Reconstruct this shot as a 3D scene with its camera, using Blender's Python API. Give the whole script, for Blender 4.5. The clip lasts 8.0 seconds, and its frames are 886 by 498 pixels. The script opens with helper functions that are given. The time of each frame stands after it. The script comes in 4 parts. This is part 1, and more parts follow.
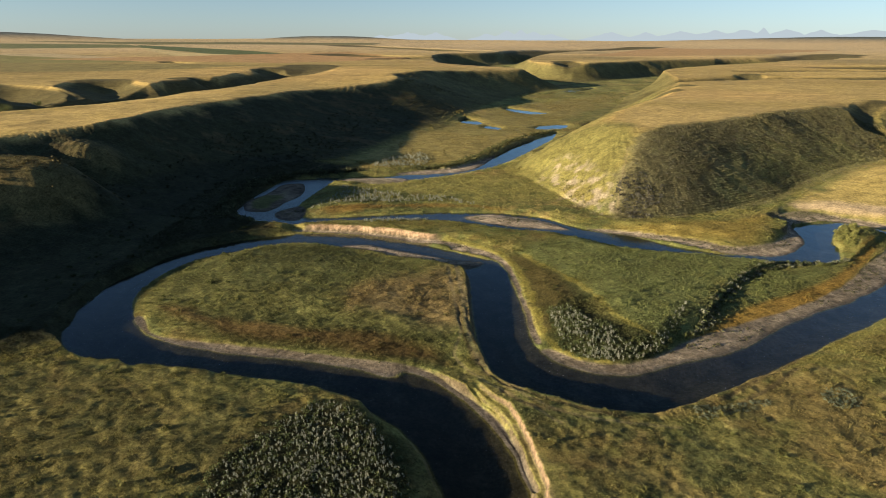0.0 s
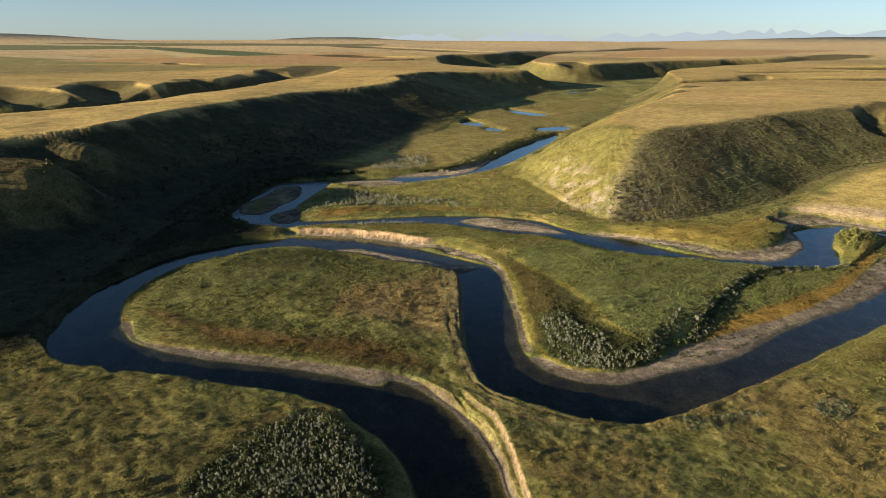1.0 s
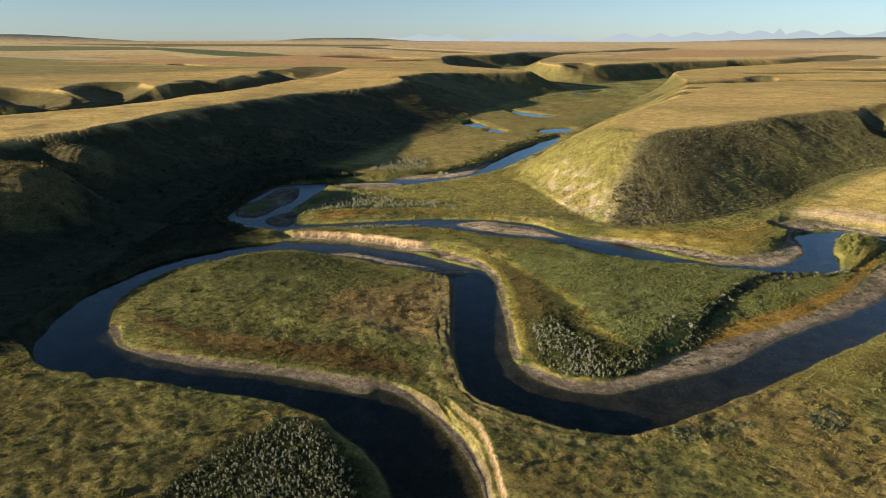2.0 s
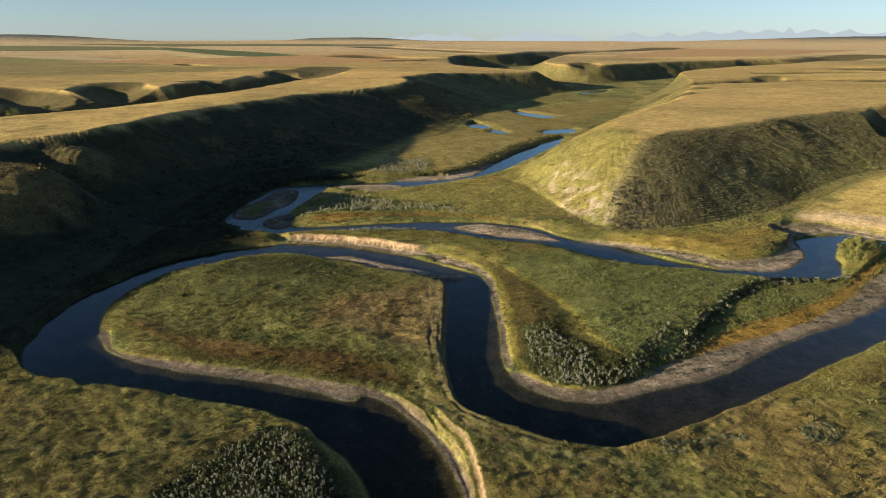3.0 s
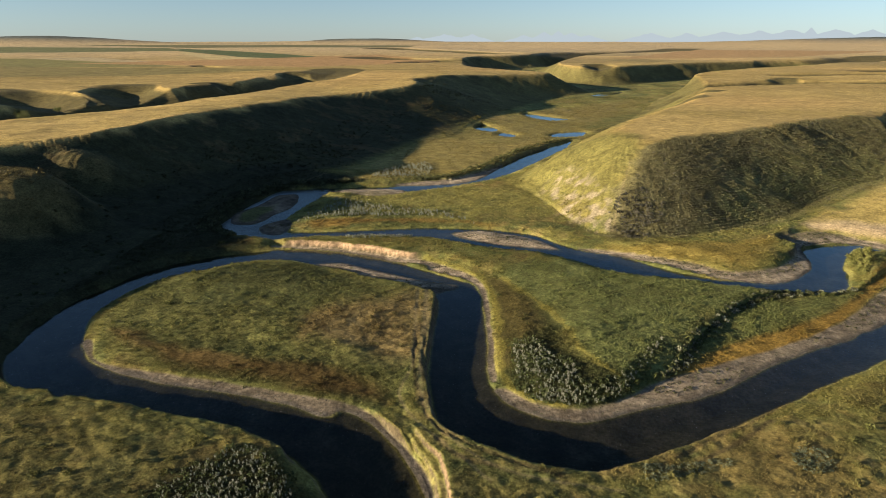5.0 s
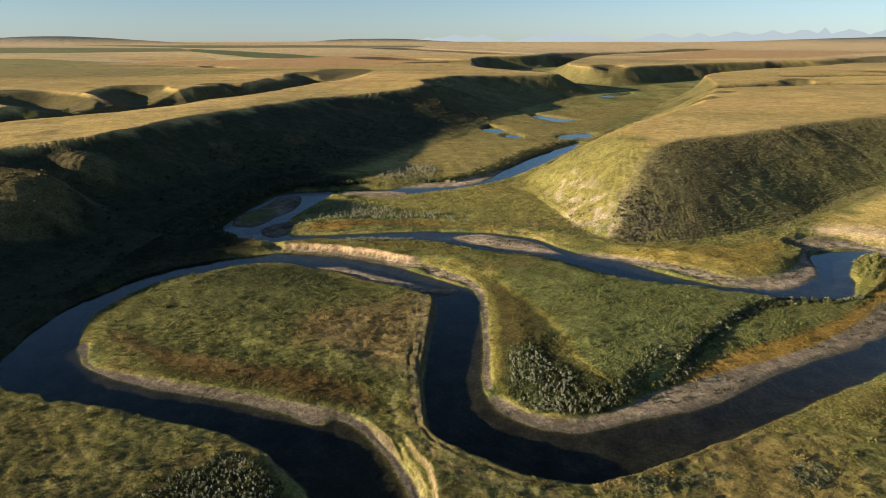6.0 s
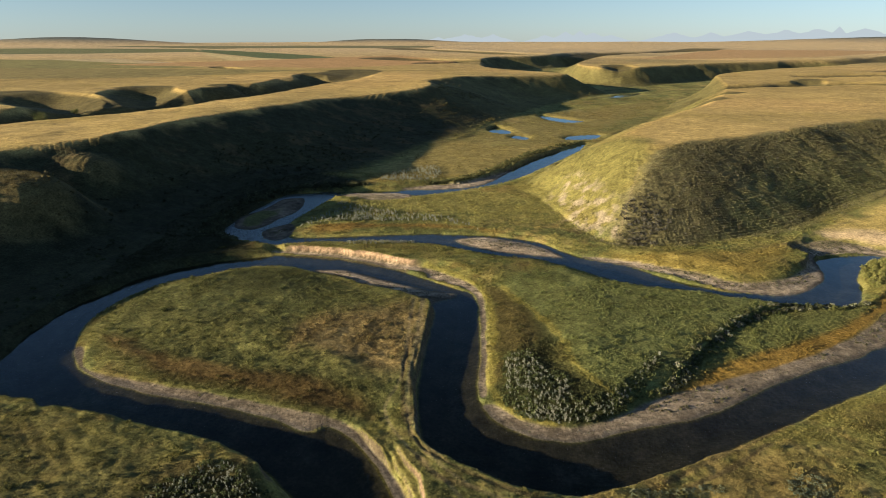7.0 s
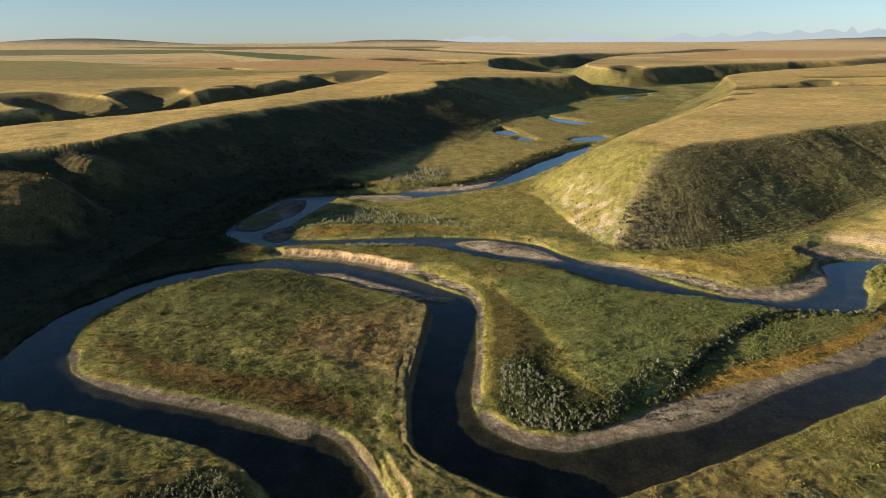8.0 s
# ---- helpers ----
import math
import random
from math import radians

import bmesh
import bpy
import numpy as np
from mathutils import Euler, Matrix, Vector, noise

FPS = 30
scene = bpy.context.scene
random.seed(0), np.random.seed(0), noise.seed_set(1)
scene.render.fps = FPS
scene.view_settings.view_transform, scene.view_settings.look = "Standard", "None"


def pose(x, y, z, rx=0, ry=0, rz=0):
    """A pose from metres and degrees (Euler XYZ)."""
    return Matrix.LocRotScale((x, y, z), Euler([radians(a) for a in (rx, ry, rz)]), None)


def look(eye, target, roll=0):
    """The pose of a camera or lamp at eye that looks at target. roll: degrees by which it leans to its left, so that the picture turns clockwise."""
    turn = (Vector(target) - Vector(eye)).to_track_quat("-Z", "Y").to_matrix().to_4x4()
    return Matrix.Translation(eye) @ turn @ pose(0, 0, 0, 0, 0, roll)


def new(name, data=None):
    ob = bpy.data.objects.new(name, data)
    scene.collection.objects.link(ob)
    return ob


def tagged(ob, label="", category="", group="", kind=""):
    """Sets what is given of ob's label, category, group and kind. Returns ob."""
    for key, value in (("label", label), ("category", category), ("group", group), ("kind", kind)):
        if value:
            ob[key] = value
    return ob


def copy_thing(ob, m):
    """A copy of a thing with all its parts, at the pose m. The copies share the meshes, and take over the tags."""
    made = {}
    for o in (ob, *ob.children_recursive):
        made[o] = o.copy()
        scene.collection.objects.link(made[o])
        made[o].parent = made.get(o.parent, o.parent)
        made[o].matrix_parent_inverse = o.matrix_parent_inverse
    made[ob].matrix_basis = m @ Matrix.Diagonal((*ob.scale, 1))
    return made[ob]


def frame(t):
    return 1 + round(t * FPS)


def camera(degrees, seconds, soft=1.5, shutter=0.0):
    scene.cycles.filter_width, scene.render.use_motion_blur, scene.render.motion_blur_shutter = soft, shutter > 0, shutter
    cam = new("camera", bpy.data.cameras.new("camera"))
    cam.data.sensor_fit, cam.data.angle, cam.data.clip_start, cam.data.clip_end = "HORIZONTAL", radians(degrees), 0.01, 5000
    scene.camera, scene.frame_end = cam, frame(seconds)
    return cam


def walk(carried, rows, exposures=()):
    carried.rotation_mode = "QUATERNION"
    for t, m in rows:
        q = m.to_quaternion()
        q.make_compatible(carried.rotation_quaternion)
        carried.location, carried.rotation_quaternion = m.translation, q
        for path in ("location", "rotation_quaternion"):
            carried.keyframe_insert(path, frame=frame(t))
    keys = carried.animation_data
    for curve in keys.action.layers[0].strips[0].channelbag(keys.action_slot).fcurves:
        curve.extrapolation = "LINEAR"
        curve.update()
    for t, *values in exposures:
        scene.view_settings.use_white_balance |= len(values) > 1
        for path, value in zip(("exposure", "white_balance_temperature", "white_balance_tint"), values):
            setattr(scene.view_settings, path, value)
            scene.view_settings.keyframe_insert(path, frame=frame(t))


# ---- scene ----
cam = camera(70.5, 8.0, soft=0.8)
PATH = [
    (0, (0.549, 0.067, 63.197), (0.549, 1.962, 62.558), 0.2),
    (0.5, (2.486, 1.193, 63.368), (2.478, 3.088, 62.73), 0.2),
    (1, (4.368, 2.284, 63.589), (4.349, 4.18, 62.952), 0.1),
    (1.5, (6.238, 3.322, 63.808), (6.209, 5.218, 63.173), 0.1),
    (3, (11.66, 6.381, 64.845), (11.596, 8.275, 64.208), 0.0),
    (3.5, (13.33, 7.412, 65.087), (13.255, 9.307, 64.451), -0.0),
    (4, (14.901, 8.467, 65.334), (14.815, 10.361, 64.699), -0.1),
    (4.5, (16.458, 9.535, 65.58), (16.359, 11.429, 64.945), -0.1),
    (6, (20.87, 12.543, 66.576), (20.725, 14.434, 65.941), -0.1),
    (6.5, (22.322, 13.548, 66.816), (22.162, 15.438, 66.182), -0.2),
    (7, (23.75, 14.523, 67.061), (23.573, 16.412, 66.426), -0.2),
    (7.5, (25.157, 15.518, 67.271), (24.965, 17.405, 66.637), -0.3),
    (8, (26.478, 16.467, 67.442), (26.273, 18.353, 66.809), -0.3),
]
walk(cam, [(t, look(eye, target, roll)) for t, eye, target, roll in PATH])

# ---- light: a low evening sun from the left, a clear sky ----
SUN_ELEVATION, SUN_AZIMUTH = 10.3, 247.0  # azimuth clockwise from +y
world = bpy.data.worlds.new("sky")
scene.world = world
world.use_nodes = True
wn = world.node_tree.nodes
sky = wn.new("ShaderNodeTexSky")
sky.sky_type = "NISHITA"
sky.sun_disc = False
sky.sun_elevation = radians(SUN_ELEVATION)
sky.sun_rotation = radians(SUN_AZIMUTH)
sky.altitude = 1100
sky.air_density, sky.dust_density, sky.ozone_density = 1.08, 0.1, 3.0
wn["Background"].inputs["Strength"].default_value = 0.048
cool = wn.new("ShaderNodeVectorMath")
cool.operation = "MULTIPLY"
cool.inputs[1].default_value = (0.76, 1.0, 1.13)
grey = wn.new("ShaderNodeRGBToBW")
thin = wn.new("ShaderNodeMix")
thin.data_type = "RGBA"
thin.inputs["Factor"].default_value = 0.45
clear = wn.new("ShaderNodeVectorMath")
clear.operation = "MULTIPLY"
clear.inputs[1].default_value = (0.84, 0.96, 1.24)
world.node_tree.links.new(sky.outputs["Color"], clear.inputs[0])
world.node_tree.links.new(sky.outputs["Color"], grey.inputs["Color"])
world.node_tree.links.new(grey.outputs["Val"], cool.inputs[0])
world.node_tree.links.new(clear.outputs["Vector"], thin.inputs["A"])
world.node_tree.links.new(cool.outputs["Vector"], thin.inputs["B"])
world.node_tree.links.new(thin.outputs["Result"], wn["Background"].inputs["Color"])

sun_data = bpy.data.lights.new("sun", "SUN")
sun_data.energy, sun_data.angle, sun_data.color = 5.0, radians(0.53), (1.0, 0.815, 0.57)
sun = new("sun", sun_data)
az, el = radians(SUN_AZIMUTH), radians(SUN_ELEVATION)
sun_way = Vector((math.sin(az) * math.cos(el), math.cos(az) * math.cos(el), math.sin(el)))
sun.matrix_world = look(sun_way * 400, (0, 0, 0))
scene.view_settings.exposure = 1.57


# ---- plan helpers ----
def spline(points, n=5, closed=False):
    """Catmull-Rom through the control points."""
    p = np.array(points, float)
    if closed:
        a, b, c, d = np.roll(p, 1, 0), p, np.roll(p, -1, 0), np.roll(p, -2, 0)
    else:
        q = np.vstack([2 * p[0] - p[1], p, 2 * p[-1] - p[-2]])
        a, b, c, d = q[:-3], q[1:-2], q[2:-1], q[3:]
    out = []
    for i in range(len(b)):
        for k in range(n):
            t = k / n
            out.append(0.5 * (2 * b[i] + (c[i] - a[i]) * t + (2 * a[i] - 5 * b[i] + 4 * c[i] - d[i]) * t * t + (3 * b[i] - a[i] - 3 * c[i] + d[i]) * t ** 3))
    if not closed:
        out.append(p[-1])
    return np.array(out)


def line_distance(x, y, line, closed=False, reach=60.0):
    """Distance to a line, and how far along it (0 to 1) the nearest place lies; reach where farther."""
    far = np.full(x.shape, reach)
    along = np.zeros(x.shape)
    lo, hi = line.min(0) - reach, line.max(0) + reach
    ids = np.nonzero((x > lo[0]) & (x < hi[0]) & (y > lo[1]) & (y < hi[1]))[0]
    if not len(ids):
        return far, along
    px, py = x[ids], y[ids]
    best, where = np.full(px.shape, reach ** 2), np.zeros(px.shape)
    ends = np.roll(line, -1, 0) if closed else line[1:]
    count = len(ends)
    for i in range(count):
        ax, ay = line[i]
        dx, dy = ends[i] - line[i]
        t = np.clip(((px - ax) * dx + (py - ay) * dy) / (dx * dx + dy * dy + 1e-9), 0, 1)
        d = (px - ax - t * dx) ** 2 + (py - ay - t * dy) ** 2
        nearer = d < best
        best = np.where(nearer, d, best)
        where = np.where(nearer, (i + t) / count, where)
    far[ids], along[ids] = np.sqrt(best), where
    return far, along


def inside(x, y, ring):
    ok = np.zeros(x.shape, bool)
    lo, hi = ring.min(0), ring.max(0)
    ids = np.nonzero((x > lo[0]) & (x < hi[0]) & (y > lo[1]) & (y < hi[1]))[0]
    if not len(ids):
        return ok
    px, py, c = x[ids], y[ids], np.zeros(len(ids), bool)
    for (ax, ay), (bx, by) in zip(ring, np.roll(ring, -1, 0)):
        if ay != by:
            c ^= ((ay > py) != (by > py)) & (px < (bx - ax) * (py - ay) / (by - ay) + ax)
    ok[ids] = c
    return ok


def signed(x, y, ring, reach=60.0):
    """Distance to a closed ring, negative inside."""
    d, _ = line_distance(x, y, ring, True, reach)
    return np.where(inside(x, y, ring), -d, d)


def smooth(t, a=0.0, b=1.0):
    t = np.clip((t - a) / (b - a), 0, 1)
    return t * t * (3 - 2 * t)


def hashed(i, j, seed):
    n = (i.astype(np.int64) * 374761393 + j.astype(np.int64) * 668265263 + seed * 1442695041) & 0x7FFFFFFF
    n = ((n ^ (n >> 13)) * 1274126177) & 0x7FFFFFFF
    return ((n ^ (n >> 16)) & 0xFFFFFF) / 0xFFFFFF


def grain(x, y, size, seed=0):
    """Smooth value noise, -1 to 1, with lumps of about that size in metres."""
    u, v = x / size + seed * 17.3, y / size - seed * 9.1
    i, j = np.floor(u), np.floor(v)
    s, t = smooth(u - i), smooth(v - j)
    a = hashed(i, j, seed) * (1 - s) + hashed(i + 1, j, seed) * s
    b = hashed(i, j + 1, seed) * (1 - s) + hashed(i + 1, j + 1, seed) * s
    return 2 * (a * (1 - t) + b * t) - 1


def rough(x, y, size, seed=0, octaves=3):
    return sum(grain(x, y, size / 2 ** k, seed + k) / 2 ** k for k in range(octaves)) / 1.5


# ---- the plan: river, gravel bars, valley sides, coulees (x right, y ahead, metres; water level 0) ----
LOOP_OUTER = [(150, 184), (135, 170), (122.7, 161.3), (112.9, 155.1), (104.1, 148.2), (92.9, 141.1), (83.0, 135.5), (73.2, 129.1), (65.1, 122.5), (56.4, 119.1),
    (49.1, 115.3), (42.4, 112.5), (36.2, 110.7), (30.7, 111.3), (25.5, 114.0), (21.8, 119.6), (20.2, 126.2), (20.2, 134.1), (20.2, 145.7), (19.5, 155.1),
    (18.7, 166.6), (16.7, 175.5), (11.8, 179.0), (2.5, 185.8), (-5.6, 191.4), (-15.1, 197.2), (-24.9, 200.9), (-34.6, 202.7), (-46.2, 203.2), (-56.7, 199.3),
    (-65.0, 195.5), (-72.4, 190.2), (-79.0, 184.0), (-82.9, 176.6), (-85.3, 167.0), (-88.5, 157.5), (-88.4, 143.1), (-86.4, 133.4), (-84, 126)]
LOOP_NEAR = [(-79.6, 119.2), (-71.2, 112.4), (-64.8, 112.0), (-60.4, 109.3), (-57.0, 109.6), (-48.9, 108.5), (-40.5, 106.4), (-34.8, 105.2), (-27.0, 103.2), (-22.4, 101.3),
    (-17.4, 99.0), (-13.0, 96.8), (-8.6, 92.7), (-5.4, 89.0), (-2.7, 84.2), (-0.8, 79.1), (0.5, 74.3), (1.4, 66), (0, 40), (-12, 10), (-40, -30), (-90, -60)]
LOOP_INNER = [(-80, -74), (-30, -44), (0, 0), (12, 35), (13.8, 66), (13.6, 74.6), (13.6, 78.9), (12.8, 83.6), (11.5, 88.0), (9.9, 92.0), (7.2, 95.7), (5.4, 99.3),
    (2.3, 103.7), (-2.0, 107.8), (-5.4, 110.2), (-8.7, 108.6), (-11.0, 109.9), (-15.7, 111.5), (-20.4, 112.6), (-25.3, 114.4), (-32.7, 116.0), (-38.9, 117.4),
    (-45.3, 118.9), (-54.7, 121.4), (-62.0, 124.3), (-67.9, 129.0), (-72.0, 135.0), (-75.5, 141.5), (-78.4, 150.5), (-78.6, 159.2), (-77.2, 167.1), (-72.4, 175.7),
    (-66.1, 180.9), (-59, 187), (-53, 191.3), (-48, 193), (-41.0, 193), (-34.5, 190), (-25, 185.5)]
LOOP_SOUTH = [(-15.7, 180.7), (-6.8, 174.6), (2.0, 169.6), (6.2, 167), (7.4, 162), (7.8, 153.5), (7.6, 142.1), (7.9, 129.6), (8.3, 121.0), (9.2, 115.6), (10.7, 109.9), (13.8, 104.8),
    (18.2, 100.4), (22.5, 97.7), (26.9, 95.7), (31.3, 94.7), (36.0, 94.2), (42.4, 96.2), (47.3, 99.2), (54.2, 103.3), (61.6, 107.8), (69.8, 113.3),
    (78.6, 118.8), (88.6, 125.5), (102.9, 134.4), (125, 150), (160, 176)]
UPPER_NORTH = [(79.7, 441.7), (53.0, 401.2), (41.7, 379.4), (31.1, 354.2), (17.0, 325.7), (4.9, 310.8), (-9.1, 306.4), (-22.5, 298.1), (-38.5, 295.3), (-48.9, 292.6),
    (-56.9, 292.5), (-64.1, 288.7), (-73.5, 283.7), (-76.4, 265.7), (-77.8, 253.5), (-78.4, 239.7), (-78.1, 229.6), (-74.6, 222.6), (-68.8, 218.1), (-58.7, 214.6),
    (-47.9, 212.2), (-32.7, 216.3), (-16.8, 220.2), (-0.3, 218.2), (9.7, 213.2), (23.1, 207.2), (34.6, 205.3), (41.6, 201.5), (49.6, 194.9), (57.0, 188.0),
    (64.6, 183.7), (75.7, 180.6), (87.7, 176.7), (95.2, 174.8), (106.5, 173.9), (117.4, 175.5), (125.2, 186.4), (129.0, 196.3), (135.4, 205.7), (140.9, 208.5),
    (148, 206), (156, 196), (160, 184)]
UPPER_SOUTH = [(178, 178), (176, 196), (168, 206), (155.2, 210.0), (149.9, 213.3), (144.8, 218.3), (133.7, 216.7), (124.3, 212.4), (122.5, 206.3), (117.9, 195.0), (109.1, 185.2),
    (100.4, 181.9), (90.2, 182.3), (82.8, 185.5), (75.7, 190.5), (68.7, 196.9), (61.2, 203.7), (52.5, 207.5), (44.2, 215.7), (37.3, 223.8), (25.3, 229.2),
    (12.5, 230.6), (-4.7, 230.4), (-21.5, 227.0), (-38.0, 223.7), (-50.3, 222.8), (-56.5, 231.5), (-55.2, 251.8), (-51.9, 272.5), (-48.3, 288.9), (-38.0, 291.5),
    (-21.7, 288.0), (-11.2, 288.2), (4.8, 298.5), (19.1, 311.0), (28.6, 322.8), (43.6, 350.9), (57.1, 379.7), (73.4, 415.8)]
FAR_POOLS = [[(19, 522), (31, 497), (25, 484), (13, 499)], [(34, 479), (43, 467), (39, 457), (31, 467)],
    [(73, 478), (95, 487), (88, 464), (69, 460)], [(60, 606), (80, 579), (94, 565), (77, 553), (61, 580)], [(150, 800), (170, 835), (200, 862), (190, 835), (165, 800)]]
BARS = [
    [(-32, 190), (-25, 186), (-15.7, 180), (-6.8, 174), (1.5, 168.7), (5.2, 167), (8.5, 170), (11.8, 172.5), (11.6, 175.0), (3.3, 177.4), (-5.3, 181.5), (-14.3, 186.2), (-23.8, 191.2)],
    [(-50, 205), (-31.1, 202.7), (-19.1, 199.0), (-7.5, 193.0), (1.6, 190.6), (3.4, 186.3), (8.6, 183), (16.8, 176.5), (19.1, 165.7), (19.9, 155.9), (20.6, 142.2), (20.3, 131.1),
        (20.8, 124.0), (22.2, 122.5), (21.6, 130), (21.7, 140.6), (21.1, 153.2), (20.3, 168.9), (17.5, 179.6), (11, 186.2), (1.6, 193.3), (-8.7, 197.2), (-27.7, 204), (-48, 206)],
    [(160, 192), (122.7, 160.3), (103.7, 146.5), (82.8, 134.2), (65.0, 121.2), (49.1, 114.3), (36.1, 109.4), (25.8, 113), (21.5, 119), (24, 119.5), (28.8, 114.9), (36.8, 113.3),
        (44.4, 116.0), (52.8, 122.4), (61.4, 127.5), (71.8, 133.5), (86.4, 141.1), (105.3, 154.0), (119.9, 167.8), (141.5, 188.4), (150, 200)],
    [(-72, 134), (-64, 126), (-54.5, 120.9), (-38.8, 117.0), (-25.3, 114.2), (-15.6, 111.0), (-9.8, 108.6), (-5.4, 110.0), (3, 102), (9, 92), (12, 84), (13.6, 76), (14.2, 76),
        (12.6, 86), (9.9, 94), (3.5, 103.4), (-3, 111), (-9.1, 113.8), (-16.1, 114.9), (-25.9, 117.3), (-39.8, 120.5), (-55.5, 123.5), (-64.5, 127.0), (-71, 136)],
    [(8.1, 224.6), (16.8, 228.5), (25.1, 226.6), (36.9, 219.8), (44.8, 208.8), (35.1, 209.5), (23.5, 212.0), (14.0, 217.6)],
    [(-77.3, 236.8), (-78.3, 244.7), (-77.5, 251.3), (-75.4, 255.7), (-73.7, 264.4), (-71.8, 276.5), (-66.2, 280.1), (-62.4, 277.8), (-59.1, 262.5), (-60.1, 252.5), (-62.9, 244.9), (-64.5, 236.1), (-67.1, 231.0), (-73.8, 231.8)],
    [(-63.1, 227.8), (-59.7, 236.1), (-55.5, 238.8), (-51.0, 228.0), (-52.7, 219.5), (-58.4, 220.1)],
    [(-22.6, 299.5), (-9.2, 309.2), (4, 314), (20, 335), (30.8, 352.7), (16.4, 314.4), (-0.7, 302.1)],
    [(-49.9, 284), (-47.9, 287.4), (-32.8, 292.5), (-16.7, 290.8), (-18, 279.7), (-31.1, 275.3), (-38.7, 279.6)],
    [(50, 209.5), (64.5, 201.0), (73.9, 194.7), (82.3, 187.8), (90.7, 182.8), (104.2, 181.9), (117.9, 194.0), (123.0, 208.9), (124.4, 214.5), (134.5, 218.5), (143.7, 219), (155.2, 210.5),
        (160, 212), (148.0, 223.5), (137.6, 231.3), (123.9, 225.6), (119.2, 220.2), (121.3, 209.6), (107.3, 192.9), (92.8, 188.4), (84.5, 194.6), (75.3, 200.0), (61.9, 206.3)],
]
FOOT = [(-420, -260), (-400, -60), (-300, 20), (-190, 52), (-136, 90), (-119, 125), (-116, 155), (-105, 176), (-94, 195), (-88, 224.1), (-93, 255.9), (-88, 284.3), (-73.7, 308.8), (-48, 330), (-32, 365.2), (-14.4, 421.4),
    (4, 458.9), (14, 518.1), (34, 580), (60, 650), (86, 720), (112, 780), (150, 828), (158, 852), (130, 895), (98, 1000), (66, 1150), (46, 1300), (30, 1430), (70, 1490), (140, 1570), (215, 1700), (250, 1690), (186, 1540), (132, 1420),
    (118, 1300), (126, 1150), (152, 1020), (186, 952), (226, 975), (303, 1057), (390, 1135), (490, 1205), (600, 1265), (620, 1232), (530, 1150), (430, 1060), (340, 950), (280, 850), (212.6, 743.9), (153.6, 587.4),
    (115, 484.0), (84, 415.7), (56, 361.7), (28, 308), (38, 283.6), (44, 260.9), (47, 250), (51, 234), (60, 219.5), (75, 216), (91.9, 220.8), (110.2, 230), (134.9, 245), (158.6, 266.7), (187.5, 285.8), (220, 300)]
FOOT_REST = [(300, 330), (420, 320), (520, 200), (560, -260)]
CREST = [(-560, -420), (-620, 20), (-420, 52), (-300, 62), (-212, 70), (-180, 98), (-173, 150), (-176, 200), (-176, 246), (-162, 268), (-152, 285), (-150, 337.3), (-139, 395.8), (-124, 439.9), (-112, 485), (-92, 520), (-66, 556), (-44, 600),
    (-54, 660), (-36, 702), (-17, 742), (35, 797), (94, 838), (100, 868), (62, 930), (18, 1010), (-14, 1106), (-20, 1250), (-24, 1420), (4, 1560), (80, 1622), (150, 1705), (230, 1800), (310, 1790), (250, 1560), (205, 1405), (174, 1280), (152, 1145),
    (172, 1060), (206, 1036), (276, 1104), (370, 1195), (480, 1272), (640, 1350), (680, 1240), (540, 1090), (410, 985), (292, 850), (262, 740), (236, 640), (182.2, 499.9), (135, 410),
    (98, 335), (88, 300), (89, 284), (106, 293), (131, 307), (155, 322), (173, 342), (202, 365), (226, 384), (240, 400), (290, 424)]
CREST_REST = [(340, 440), (480, 450), (700, 250), (760, -420)]
# coulees: centre line, half width, depth
COULEES = [
    ([(-480, 270), (-390, 290), (-310, 325), (-268, 372), (-246, 420), (-226, 470), (-212, 540), (-204, 610), (-194, 690), (-180, 760), (-178, 850), (-190, 930)], 46, 17),
    ([(-206, 655), (-228, 650), (-252, 640)], 24, 11), ([(-214, 545), (-228, 574), (-242, 604)], 23, 11), ([(-252, 490), (-280, 540), (-306, 576), (-322, 604)], 32, 10), ([(-248, 415), (-300, 466), (-340, 500), (-392, 522)], 40, 10),
    ([(-310, 325), (-370, 390), (-440, 440), (-540, 470)], 36, 13), ([(-186, 765), (-214, 800), (-226, 850)], 20, 8),
    ([(-390, 985), (-415, 1005), (-440, 1035)], 16, 5),
    ([(234, 342), (241, 364), (256, 388), (282, 414)], 9, 3.2), ([(268, 348), (280, 372), (298, 398), (322, 420)], 9, 3.2), ([(150, 318), (160, 300), (172, 285)], 4, 0.4), ([(171, 338), (184, 318), (198, 300)], 4, 0.4),
    ([(40, 1310), (-20, 1330), (-90, 1345), (-170, 1400), (-260, 1480)], 55, 14), ([(215, 1700), (330, 1900), (520, 2050), (700, 2300)], 80, 16), ([(-20, 1330), (-60, 1250), (-120, 1200)], 30, 8),
    ([(600, 1265), (720, 1320), (900, 1500)], 75, 17), ([(196, 1030), (210, 1075), (205, 1120)], 26, 6),
    ([(222, 632), (262, 655), (320, 676), (390, 672), (480, 655)], 24, 6), ([(296, 668), (330, 700), (352, 740)], 16, 5), ([(166, 553), (190, 562), (216, 572)], 13, 4), ([(560, 900), (800, 950), (1100, 1200)], 60, 8), ([(380, 800), (470, 815), (580, 800)], 26, 4),
    ([(60, 1800), (-200, 2300), (-400, 2600)], 80, 12),
    ([(84, 414), (112, 428), (140, 446)], 15, 3), ([(112, 484), (150, 500), (185, 524)], 17, 4), ([(56, 364), (84, 372), (106, 380)], 12, 2),
]
